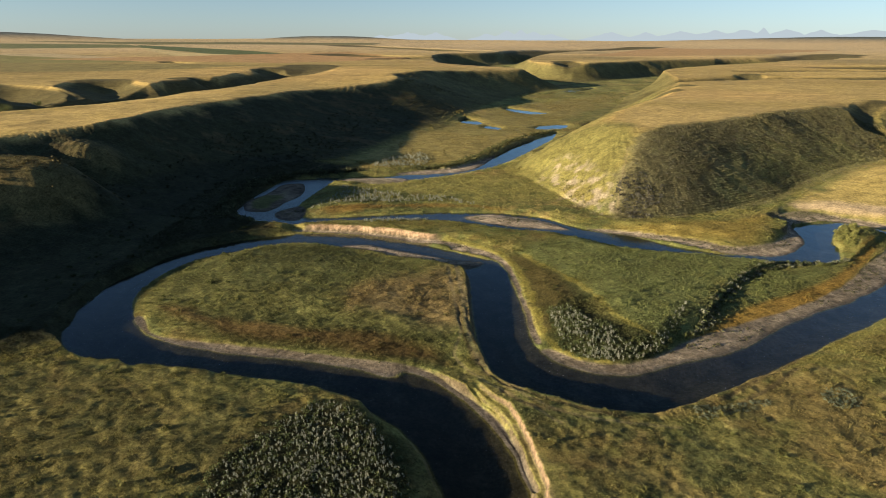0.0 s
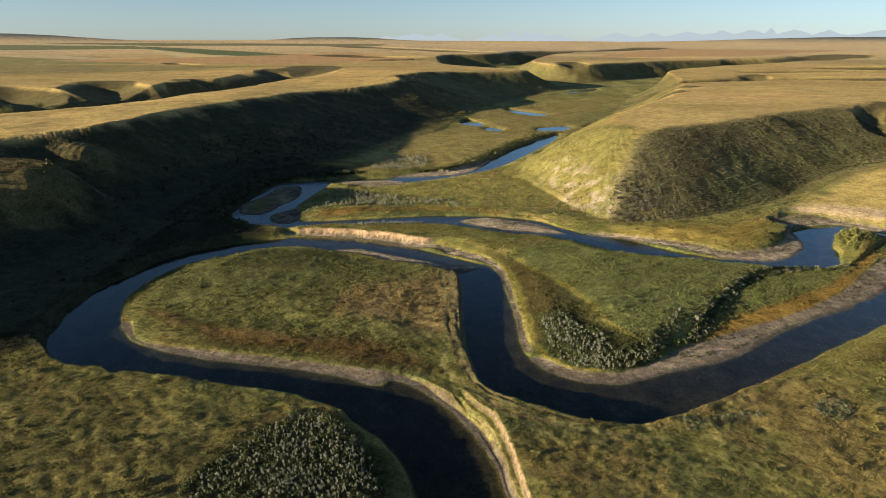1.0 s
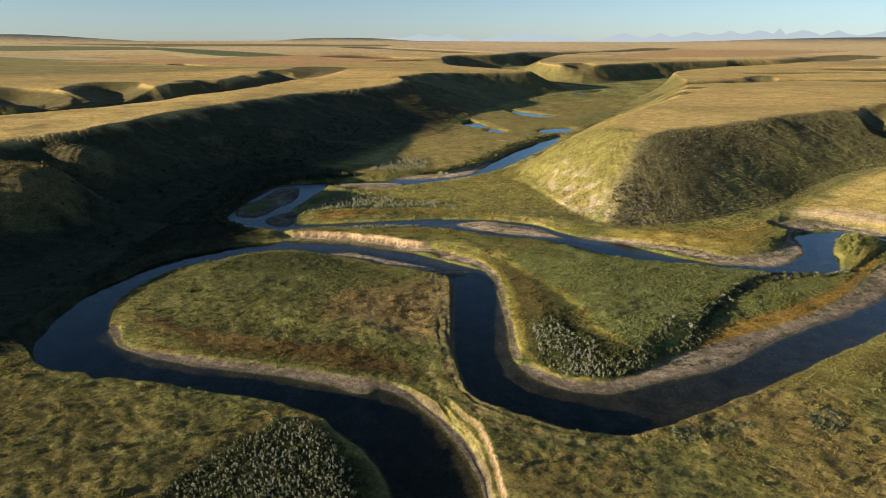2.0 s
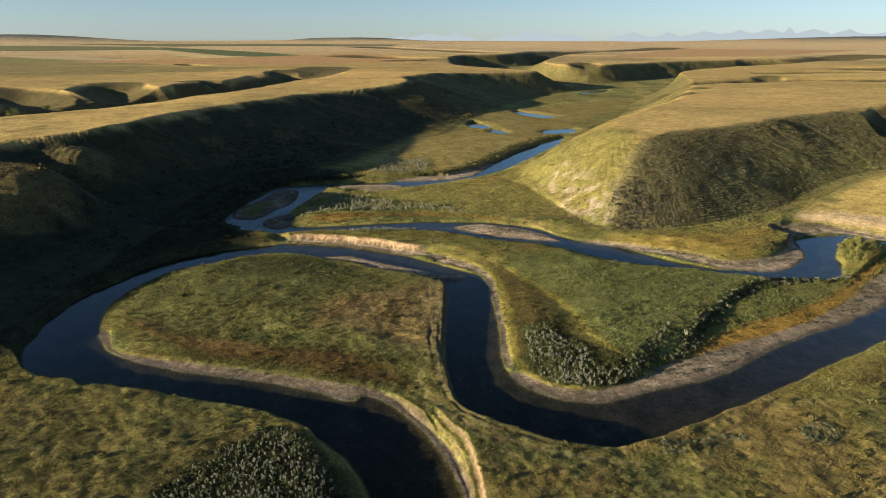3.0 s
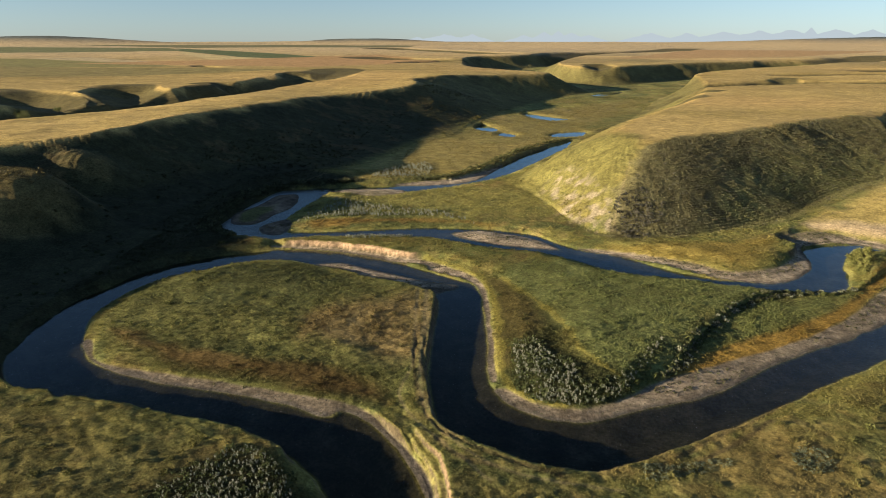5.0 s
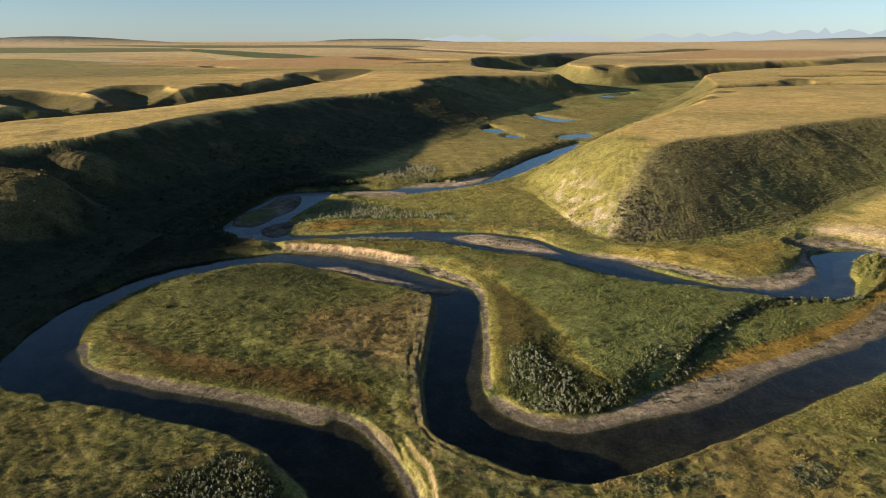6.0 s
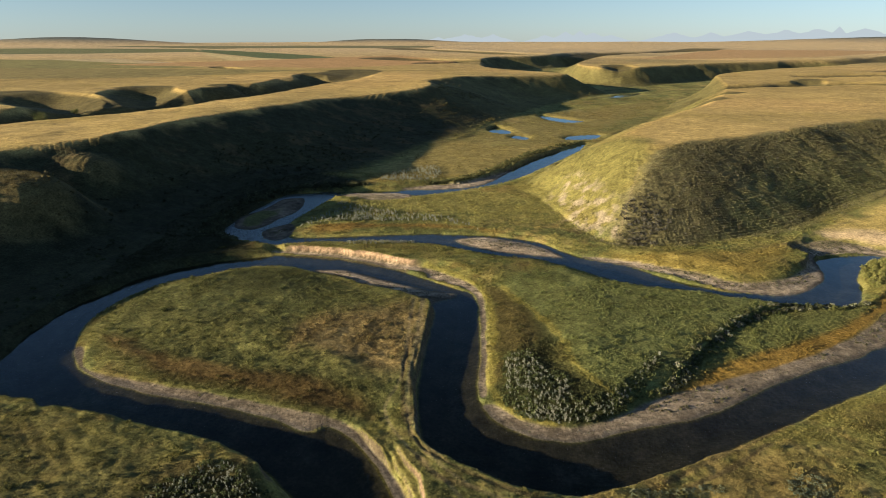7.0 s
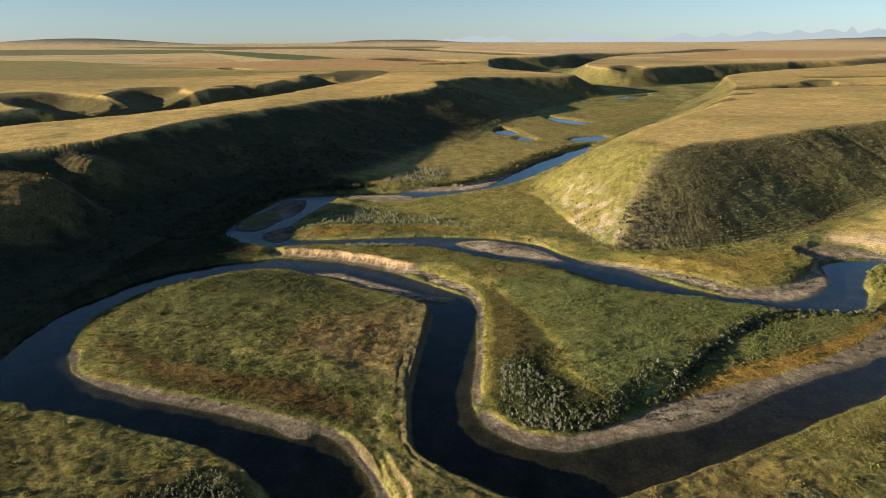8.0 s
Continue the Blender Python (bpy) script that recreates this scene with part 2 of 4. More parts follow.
water_rings = [spline(LOOP_OUTER + LOOP_NEAR, 4).tolist() + spline(LOOP_INNER + LOOP_SOUTH, 4).tolist(), spline(UPPER_NORTH, 4).tolist() + spline(UPPER_SOUTH, 4).tolist()]
water_rings = [np.array(r) for r in water_rings] + [spline(r, 4, True) for r in FAR_POOLS]
bar_rings = [spline(r, 4, True) for r in BARS]
foot_ring, crest_ring = spline(FOOT + FOOT_REST, 3, True), spline(CREST + CREST_REST, 3, True)
coulee_lines = [(spline(p, 4), w, d) for p, w, d in COULEES]
CUTS = [spline(p, 4) for p in (
    [(-42, 205.8), (-30, 205), (-15, 200), (-6, 195)], [(15, 60), (14.5, 76), (12.6, 87), (10.4, 93), (7.6, 98)], [(-25, 184), (-12, 174), (0, 166), (6.5, 160), (7.5, 140), (8, 122), (13, 105), (24, 96.5), (36, 93.5), (48, 98), (58, 105)],
    LOOP_NEAR[:11], [(-88, 130), (-89, 150), (-85, 170), (-74, 191), (-58, 201)], [(4, 312), (18, 328), (32, 356), (44, 382), (60, 408)], [(13, 499), (18, 525)], [(-78, 240), (-78, 262), (-74, 286), (-60, 292), (-40, 297)],
    [(124, 224), (119, 220), (121, 208)], [(-8, 110), (-2, 107.8), (2.3, 103.7), (5.4, 99.3), (7.6, 96.5)])]
BENCHES = [(-160, 212, 30, 15, 22.4)]  # flat grassy steps: x, y, half sizes, height
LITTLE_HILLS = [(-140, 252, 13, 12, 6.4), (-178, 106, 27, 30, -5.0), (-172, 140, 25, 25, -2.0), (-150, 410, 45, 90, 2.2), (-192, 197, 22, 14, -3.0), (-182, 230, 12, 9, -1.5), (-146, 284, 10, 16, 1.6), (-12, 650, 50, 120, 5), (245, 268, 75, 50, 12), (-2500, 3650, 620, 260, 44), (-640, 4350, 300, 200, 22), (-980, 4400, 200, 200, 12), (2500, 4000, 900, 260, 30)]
LOW_EDGE = spline([(-50, 192), (-35, 189), (-18, 180)], 3)
NECK = spline([(-6, 116), (3, 111), (10, 106)], 3)
SHELVING = [spline(LOOP_OUTER[12:24], 2), spline(LOOP_INNER[11:33], 2)]
LOW_BANKS = [spline([(3, 136), (3.5, 124)], 3), spline([(-8, 118), (-26, 121), (-45, 126), (-60, 131), (-70, 142), (-73, 158)], 3), spline([(29, 122), (26, 134), (26, 152), (25, 166)], 3)]
ISLAND = spline([(-76.5, 244.7), (-75.5, 253.2), (-71.8, 257.2), (-65.9, 252.4), (-66.8, 242.2), (-68.7, 235.2), (-73.3, 236.0)], 4, True)
CRACKS = [spline(p, 4) for p in (
    [(4.3, 145.6), (4.4, 133.6), (5.4, 123.4), (7.1, 114.5), (9.1, 108.6), (12.1, 103.3), (16.1, 99.3), (20.7, 96.4), (26.0, 93.6), (31.1, 91.7)],
    [(6.4, 140.9), (6.6, 128.4), (7.6, 120.0), (9.5, 112.5), (12.6, 106.5), (16.1, 102.1)],
    [(11.2, 100.7), (15.1, 95.4), (21.5, 93.4)],
    [(47.7, 96.0), (55.5, 101.7), (63.3, 107.1), (71.1, 113.6), (77.4, 118.3), (84.5, 123.8), (92.1, 129.4)],
    [(49.8, 94.3), (56.9, 99.1), (64.1, 104.2), (70.6, 109.8)])]  # slumps along the cut banks
SCARP = spline([(36, 108), (40.4, 110.5), (50.6, 120.3), (57.5, 127.2), (65.0, 138.1), (74.5, 150.7), (89.6, 165.5), (104, 171), (120, 174)], 4)


def terrain(x, y):
    """Height of the ground, with the distances that tell river, bars and slopes apart."""
    x, y = np.asarray(x, float), np.asarray(y, float)
    wx, wy = x + 0.5 * rough(x, y, 5.5, 3), y + 0.5 * rough(x, y, 5.5, 7)
    near_water = np.full(x.shape, 60.0)
    for r in water_rings:
        near_water = np.minimum(near_water, signed(wx, wy, r))
    near_bar = np.full(x.shape, 30.0)
    for r in bar_rings:
        near_bar = np.minimum(near_bar, signed(wx, wy, r, 30.0))
    bed = np.minimum(near_water, near_bar)
    near_water = np.maximum(near_water, -near_bar)
    # valley floor: terraces two to four metres above the water
    floor = 2.5 + 0.35 * rough(x, y, 28, 11) + 0.16 * rough(x, y, 5, 14)
    floor += 0.1 * smooth(x, -45, 5) * smooth(y, 110, 150) * smooth(20 - x, 0, 10) * smooth(195 - y, 0, 20)
    floor -= 1.7 * np.exp(-(line_distance(x, y, LOW_EDGE, False, 40.0)[0] / 12) ** 2)
    dscarp, ascarp = line_distance(x, y, SCARP, False, 60)
    east = inside(x, y, np.vstack([SCARP, [(150, 202), (170, 200), (150, 180), (122, 158), (90, 134), (60, 114), (40, 104)]]))
    floor += np.where(east, -1.05, 0.45 * smooth(dscarp, 0, 1.5) * smooth(60 - dscarp, 0, 30) * smooth(x, 18, 30) * smooth(y, 100, 112))
    floor -= 0.9 * smooth(x, 30, 60) * smooth(118 - y + 0.62 * (x - 30), 0, 14) * smooth(y, 60, 90) * (1 - smooth(bed, 2, 14))
    floor -= 0.9 * smooth(y, 205, 225) + 0.7 * smooth(y, 420, 470)
    floor -= 1.0 * np.exp(-(line_distance(x, y, NECK, False, 30.0)[0] / 7) ** 2)
    sink = np.zeros(x.shape)
    for line in LOW_BANKS:
        sink = np.maximum(sink, smooth(22 - line_distance(x, y, line, False, 22.0)[0], 0, 16))
    floor -= 1.1 * sink
    # plateau and valley sides
    r = np.hypot(x, y)
    top = 25 + 1.6 * rough(x, y, 260, 21) + 0.5 * rough(x, y, 70, 25) + 23 * smooth(r, 600, 5400) ** 1.0 + 6 * smooth(r, 1500, 4500) * grain(x, y, 900, 31)
    dfoot, _ = line_distance(x, y, foot_ring, True, 400)
    dcrest, acrest = line_distance(x, y, crest_ring, True, 400)
    in_foot, in_crest = inside(x, y, foot_ring), inside(x, y, crest_ring)
    t = np.where(in_foot, 0.0, np.where(in_crest, dfoot / (dfoot + dcrest + 1e-6), 1.0))
    brow = 0.27 * smooth(-x, -30, 60)
    up = (0.45 - brow) * t + (0.55 + brow) * t * t * (1.25 - 0.25 * t)
    spur = smooth(x, 30, 60) * smooth(640 - y, 0, 200)
    up = up * (1 - spur) + (t + 0.38 * (1 - 0.75 * smooth(x, 90, 130)) * t * (1 - t)) * (1 - 0.42 * (1 - smooth(t, 0.0, 0.3)) * np.maximum(smooth(84 - x, 0, 14), 0.8 * smooth(x, 95, 120))) * spur
    side = np.where((t > 0) & (t < 1), 4 * t * (1 - t), 0)
    k = 1.6 + 2.2 * smooth(x, 30, 80)
    fall = (1 - up) * (top - floor + k)
    fall = np.sqrt(fall ** 2 + k ** 2) - k
    land = np.maximum(top - fall, floor) * smooth(t, 0, 0.06) + floor * (1 - smooth(t, 0, 0.06)) + side * ((1.5 - 0.9 * smooth(x, 60, 90) + 2.4 * smooth(x, 60, 100) * smooth(y, 395, 450)) * rough(x, y, 45, 45) + 0.25 * rough(x, y, 14, 43, 2))
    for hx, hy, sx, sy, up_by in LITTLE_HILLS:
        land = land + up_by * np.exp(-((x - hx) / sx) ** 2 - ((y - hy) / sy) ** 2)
    for hx, hy, sx, sy, level in BENCHES:
        on = smooth(1.75 - np.hypot((x - hx) / sx, (y - hy) / sy), 0, 0.95)
        land = land + np.maximum(level + 0.4 * rough(x, y, 9, 187, 2) - land, 0) * on
    land = land + 0.9 * rough(x, y, 34, 47, 2) * smooth(t, 0.55, 0.85) * smooth(-x, 20, 60) * smooth(600 - r, 0, 200)
    land = land + 0.34 * rough(x, y, 4.6, 185, 2) * smooth(t, 0.03, 0.15) * smooth(1.02 - t, 0, 0.1) * smooth(480 - r, 0, 120)
    gouge = np.zeros(x.shape)
    qx, qy = x + 4 * grain(x, y, 48, 52) + 2 * grain(x, y, 17, 53), y + 4 * grain(x, y, 52, 54) + 2 * grain(x, y, 15, 55)
    for line, width, depth in coulee_lines:
        d, a = line_distance(qx, qy, line, False, width * 1.5) if width > 15 else line_distance(x, y, line, False, width * 1.5)
        w = width * (1 + 0.14 * grain(x, y, width, 51))
        cut = np.clip(1 - d / w, 0, 1)
        gouge = np.maximum(gouge, cut * min(depth / 8, 1))
        if width < 19:
            cut = cut * smooth(t, 0.02, 0.4)
        land = land - depth * cut * (1.3 - 0.3 * cut) * smooth(1.02 - a, 0, 0.35)
    land = land + 0.9 * rough(x, y, 24, 189) * smooth(gouge, 0.1, 0.5) * smooth(1200 - r, 0, 500)
    land = np.maximum(land, 0.6)
    land = land + 0.13 * grain(x, y, 1.3, 65) * smooth(200 - r, 0, 60) + (0.11 * rough(x, y, 3.2, 61, 2) + 0.05 * rough(x, y, 7, 63, 2)) * smooth(240 - r, 0, 110)
    # banks: steep and cut where the river bites, flat on the bars
    cut = np.full(x.shape, 20.0)
    for line in CUTS:
        cut = np.minimum(cut, line_distance(x, y, line, False, 20.0)[0])
    gentle = smooth(cut, 3, 14)
    shelving = smooth(12 - np.minimum(line_distance(x, y, SHELVING[0], False, 20.0)[0], line_distance(x, y, SHELVING[1], False, 20.0)[0]), 0, 6)
    sand = smooth(8 - line_distance(x, y, CUTS[0], False, 20.0)[0], 0, 5)
    wide = (0.8 + 0.25 * grain(x, y, 9, 71) + 0.8 * sand * (1 + 0.5 * rough(x, y, 2.4, 77, 2)) + 2.6 * smooth(9 - np.minimum(line_distance(x, y, CUTS[4], False, 20.0)[0], line_distance(x, y, CUTS[7], False, 20.0)[0]), 0, 4)) * (1 - gentle) + (7.5 + 2.5 * grain(x, y, 15, 72)) * (1 + 0.55 * shelving) * gentle
    neck = smooth(6.4 - line_distance(x, y, CUTS[1], False, 20.0)[0], 0, 2) * smooth(x, 3, 8)
    ledge = bed + 0.5 * rough(x, y, 4, 175, 2) + 1.3 * smooth(97 - y, 0, 14)
    stepped = 0.14 * smooth(bed, 0, 0.5) + 0.32 * smooth(ledge, 0.8, 1.7) + 0.54 * smooth(ledge, 2.5, 3.1)
    bank = (smooth(bed / wide) * (1 - neck) + stepped * neck) * (1 - gentle) + gentle * (0.22 * smooth(bed, 0, 0.9) + 0.78 * smooth(bed / wide))
    gravel = 0.05 + 0.09 * np.clip(near_water, 0, 9) + 0.05 * rough(x, y, 3, 73)
    below = -0.06 - 0.16 * np.clip(-near_water, 0, 9) + 0.12 * rough(x, y, 6, 75)
    low = np.where(near_water > 0, gravel * smooth(near_water, 0, 0.6), np.minimum(below, -0.02) * smooth(-near_water, 0, 0.8))
    z = np.where(bed < 0, low, low * (1 - bank) + land * bank)
    for line in CRACKS:
        d = line_distance(x + 0.5 * grain(x, y, 3, 181), y + 0.5 * grain(x, y, 3, 182), line, False, 2.0)[0]
        z = z - (0.08 + 0.10 * grain(x, y, 5, 183)) * (1 - smooth(d, 0.05, 0.4)) * smooth(bed, 0.3, 1.0)
    return z, near_water, near_bar, bed, t, gouge, land


# ---- materials ----
def material(name):
    m = bpy.data.materials.new(name)
    m.use_nodes = True
    return m, m.node_tree.nodes, m.node_tree.links, m.node_tree.nodes["Principled BSDF"]


def noise_node(nodes, links, vector, scale, detail=4.0, roughness=0.6):
    n = nodes.new("ShaderNodeTexNoise")
    n.inputs["Scale"].default_value, n.inputs["Detail"].default_value, n.inputs["Roughness"].default_value = scale, detail, roughness
    links.new(vector, n.inputs["Vector"])
    return n.outputs["Fac"]


def ramp_node(nodes, links, fac, a, b, lo, hi):
    n = nodes.new("ShaderNodeMapRange")
    for key, v in (("From Min", a), ("From Max", b), ("To Min", lo), ("To Max", hi)):
        n.inputs[key].default_value = v
    links.new(fac, n.inputs["Value"])
    return n.outputs["Result"]


def times(nodes, links, colour, fac):
    n = nodes.new("ShaderNodeVectorMath")
    n.operation = "MULTIPLY"
    links.new(colour, n.inputs[0])
    links.new(fac, n.inputs[1])
    return n.outputs["Vector"]


def ground_material():
    m, nodes, links, bsdf = material("ground_cover")
    where = nodes.new("ShaderNodeNewGeometry").outputs["Position"]
    cover = nodes.new("ShaderNodeAttribute")
    cover.attribute_name = "cover"
    fine = ramp_node(nodes, links, noise_node(nodes, links, where, 1.4, 6, 0.7), 0.3, 0.7, 0.45, 1.55)
    wide = ramp_node(nodes, links, noise_node(nodes, links, where, 0.07, 5, 0.65), 0.3, 0.7, 0.85, 1.15)
    middle = ramp_node(nodes, links, noise_node(nodes, links, where, 0.30, 6, 0.7), 0.3, 0.7, 0.62, 1.38)
    colour = times(nodes, links, times(nodes, links, times(nodes, links, cover.outputs["Color"], fine), wide), middle)
    links.new(colour, bsdf.inputs["Base Color"])
    bsdf.inputs["Roughness"].default_value = 0.95
    bsdf.inputs["Specular IOR Level"].default_value = 0.1
    bump = nodes.new("ShaderNodeBump")
    bump.inputs["Strength"].default_value, bump.inputs["Distance"].default_value = 0.7, 0.35
    links.new(noise_node(nodes, links, where, 1.1, 6, 0.7), bump.inputs["Height"])
    links.new(bump.outputs["Normal"], bsdf.inputs["Normal"])
    return m


def water_material():
    m, nodes, links, bsdf = material("river_water")
    out = nodes["Material Output"]
    nodes.remove(bsdf)
    where = nodes.new("ShaderNodeNewGeometry").outputs["Position"]
    bump = nodes.new("ShaderNodeBump")
    bump.inputs["Strength"].default_value, bump.inputs["Distance"].default_value = 0.16, 0.05
    links.new(noise_node(nodes, links, where, 1.6, 3, 0.6), bump.inputs["Height"])
    gloss = nodes.new("ShaderNodeBsdfGlossy")
    # riffles where the river braids
    off = nodes.new("ShaderNodeVectorMath")
    off.operation = "DISTANCE"
    off.inputs[1].default_value = (-64, 254, 0)
    links.new(where, off.inputs[0])
    links.new(ramp_node(nodes, links, off.outputs["Value"], 26, 58, 0.34, 0.06), gloss.inputs["Roughness"])
    links.new(ramp_node(nodes, links, off.outputs["Value"], 26, 58, 0.9, 0.16), bump.inputs["Strength"])
    gloss.inputs["Color"].default_value = (0.76, 0.93, 1.0, 1)
    links.new(bump.outputs["Normal"], gloss.inputs["Normal"])
    clear = nodes.new("ShaderNodeBsdfTransparent")
    clear.inputs["Color"].default_value = (0.66, 0.66, 0.56, 1)
    facing = nodes.new("ShaderNodeLayerWeight")
    facing.inputs["Blend"].default_value = 0.5
    links.new(bump.outputs["Normal"], facing.inputs["Normal"])
    steep = nodes.new("ShaderNodeMath")
    steep.operation = "POWER"
    steep.inputs[1].default_value = 5.0
    links.new(facing.outputs["Facing"], steep.inputs[0])
    shine = ramp_node(nodes, links, steep.outputs["Value"], 0.0, 1.0, 0.007, 1.0)
    mix = nodes.new("ShaderNodeMixShader")
    links.new(shine, mix.inputs["Fac"])
    links.new(clear.outputs["BSDF"], mix.inputs[1])
    links.new(gloss.outputs["BSDF"], mix.inputs[2])
    links.new(mix.outputs["Shader"], out.inputs["Surface"])
    return m


M_GROUND, M_WATER = ground_material(), water_material()


# ---- ground: one sheet from the river to the horizon, finest along the river ----
def mixed(a, b, f):
    return a + (np.array(b, float) - a) * np.clip(f, 0, 1)[:, None]


ZONES = [  # ground cover, some with shade or sun coloured in: ring, colour, edge softness, strength
    ([(-76, 150), (-74, 168), (-60, 184), (-42, 191), (-16, 178), (2, 166), (6, 150), (6, 120), (0, 112), (-20, 116), (-50, 124), (-68, 134)], (0.116, 0.120, 0.040), 3, 0.8),
    ([(-70, 140), (-60, 132), (-45, 124.5), (-20, 119), (-6, 115), (2, 112), (-4, 120), (-20, 126), (-45, 131), (-64, 141)], (0.108, 0.071, 0.025), 2.5, 0.9),
    # flats and outer bank under the left hill: its shade put into the colour
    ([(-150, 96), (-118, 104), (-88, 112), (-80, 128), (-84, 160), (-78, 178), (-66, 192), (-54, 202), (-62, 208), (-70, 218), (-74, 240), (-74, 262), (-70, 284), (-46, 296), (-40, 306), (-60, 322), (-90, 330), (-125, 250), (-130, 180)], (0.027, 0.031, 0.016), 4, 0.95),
    ([(-22, 150), (-6, 160), (4, 160), (5, 140), (2, 130), (-10, 134), (-24, 138)], (0.235, 0.165, 0.070), 5, 0.7),
    ([(-70, 165), (-60, 182), (-40, 190), (-20, 182), (-10, 170), (-30, 158), (-55, 150)], (0.120, 0.124, 0.043), 6, 0.7),
    ([(24, 184), (50, 192), (90, 176), (100, 170), (76, 154), (64, 140), (52, 124), (44, 120), (40, 133), (34, 158)], (0.130, 0.145, 0.050), 3, 0.9),
    ([(24, 176), (33, 159), (38, 143), (40, 132), (46, 121), (42, 113), (28, 116), (24, 128), (24, 150)], (0.047, 0.050, 0.018), 2.5, 0.9),
    ([(22, 178), (30, 164), (33, 146), (27, 138), (24, 150)], (0.110, 0.088, 0.030), 3, 0.7),
    ([(64, 139), (76, 152), (90, 164), (104, 170), (122, 174), (108, 162), (90, 150), (76, 142)], (0.125, 0.138, 0.045), 2.5, 0.9),
    ([(52.4, 119.4), (59.9, 125.3), (71.7, 131.7), (84.7, 139.1), (103.6, 152.6), (118.1, 166.3), (135.4, 185.5), (139.2, 194.1), (121.2, 173.9), (106.4, 160.0), (89.7, 148.7), (75.9, 140.8), (62.3, 131.1)], (0.255, 0.165, 0.038), 1.0, 0.97),
    ([(-95, 112), (-60, 106), (-40, 100), (-24, 92), (-30, 78), (-50, 60), (-100, 60)], (0.106, 0.087, 0.030), 8, 0.6),
    # dark herbs round the near shrubs, with the shade between them coloured in
    ([(-34, 70), (-31, 84), (-24, 94), (-12, 92), (-5, 80), (-3, 70), (-4, 40), (-36, 40)], (0.038, 0.036, 0.014), 3, 0.9),
    ([(60, 96), (80, 112), (110, 132), (140, 130), (130, 80), (80, 60)], (0.150, 0.125, 0.042), 8, 0.3),
    ([(16, 92), (36, 88), (60, 100), (56, 80), (40, 60), (18, 60)], (0.110, 0.098, 0.035), 6, 0.35),
    ([(-40, 226), (-20, 233), (10, 234), (24, 232), (8, 239), (-20, 238), (-44, 234)], (0.215, 0.135, 0.035), 2, 0.85),
    ([(-46, 268), (-20, 262), (30, 245), (45, 262), (35, 285), (0, 292), (-20, 280)], (0.245, 0.222, 0.066), 6, 0.7),
    ([(28, 300), (44, 272), (56, 242), (68, 236), (80, 262), (92, 290), (78, 310), (50, 330)], (0.150, 0.138, 0.042), 5, 0.9),
    ([(54, 212), (70, 208), (100, 212), (118, 222), (104, 196), (92, 190), (78, 199)], (0.245, 0.190, 0.052), 4, 0.85),
    ([(140, 236), (170, 262), (220, 290), (300, 300), (300, 220), (190, 190), (165, 208), (148, 226)], (0.37, 0.285, 0.095), 5, 0.9),
    ([(136, 234), (150, 236), (166, 226), (164, 216), (150, 226)], (0.40, 0.31, 0.20), 3, 0.8),
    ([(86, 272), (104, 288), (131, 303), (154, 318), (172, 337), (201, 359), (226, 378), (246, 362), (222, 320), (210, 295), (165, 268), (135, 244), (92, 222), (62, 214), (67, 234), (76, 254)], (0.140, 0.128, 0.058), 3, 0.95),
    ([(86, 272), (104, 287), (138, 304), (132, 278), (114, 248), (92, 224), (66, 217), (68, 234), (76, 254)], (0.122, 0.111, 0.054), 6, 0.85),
    ([(110, 236), (140, 254), (200, 292), (210, 310), (170, 300), (120, 262)], (0.150, 0.150, 0.056), 10, 0.75),
    ([(-10, 440), (20, 420), (60, 420), (100, 480), (150, 600), (200, 740), (160, 720), (90, 640), (40, 560)], (0.225, 0.185, 0.062), 15, 0.8),
    ([(-42, 310), (-12, 316), (10, 322), (40, 380), (64, 424), (20, 424), (-14, 440), (-34, 370)], (0.255, 0.205, 0.068), 6, 0.85),
    # two benches on the dark slope: their sunlit patches put into a paler colour
    ([(-160, 218), (-142, 228), (-126, 224), (-119, 206), (-132, 193), (-156, 200)], (0.21, 0.165, 0.062), 6, 0.35),
    ([(-150, 260), (-136, 262), (-128, 248), (-140, 242)], (0.19, 0.15, 0.058), 4, 0.35),
    ([(100, 500), (130, 540), (150, 590), (120, 560)], (0.130, 0.135, 0.045), 10, 0.8),
]
FIELDS = [
    ([(-1500, 1500), (-700, 1250), (-450, 1000), (-800, 950), (-1500, 1100)], (0.22, 0.205, 0.075)), ([(-2600, 2300), (-1200, 2500), (-900, 2000), (-1500, 1700), (-2600, 1700)], (0.14, 0.155, 0.065)),  # far fields: ring, colour
    ([(-1118, 2400), (-568, 1812), (-304, 1447), (-405, 1291), (-643, 1644), (-890, 1940)], (0.085, 0.120, 0.050)),
    ([(-883, 1941), (-618, 1560), (-275, 1290), (-300, 1270), (-560, 1366), (-800, 1750)], (0.52, 0.42, 0.20)),
    ([(-1900, 2900), (-1000, 3300), (-300, 3200), (-300, 2800), (-1100, 2500)], (0.15, 0.15, 0.07)),
    ([(-560, 700), (-400, 770), (-250, 940), (-520, 960), (-950, 1000), (-900, 700)], (0.24, 0.20, 0.075)),
    ([(-1000, 1380), (-845, 1413), (-560, 1180), (-560, 1130), (-840, 1280)], (0.45, 0.36, 0.20)),
    ([(-250, 1000), (-50, 1250), (-250, 1700), (-700, 1100)], (0.42, 0.26, 0.115)), ([(300, 1400), (700, 1500), (1200, 2000), (700, 2200)], (0.40, 0.26, 0.12)),
]
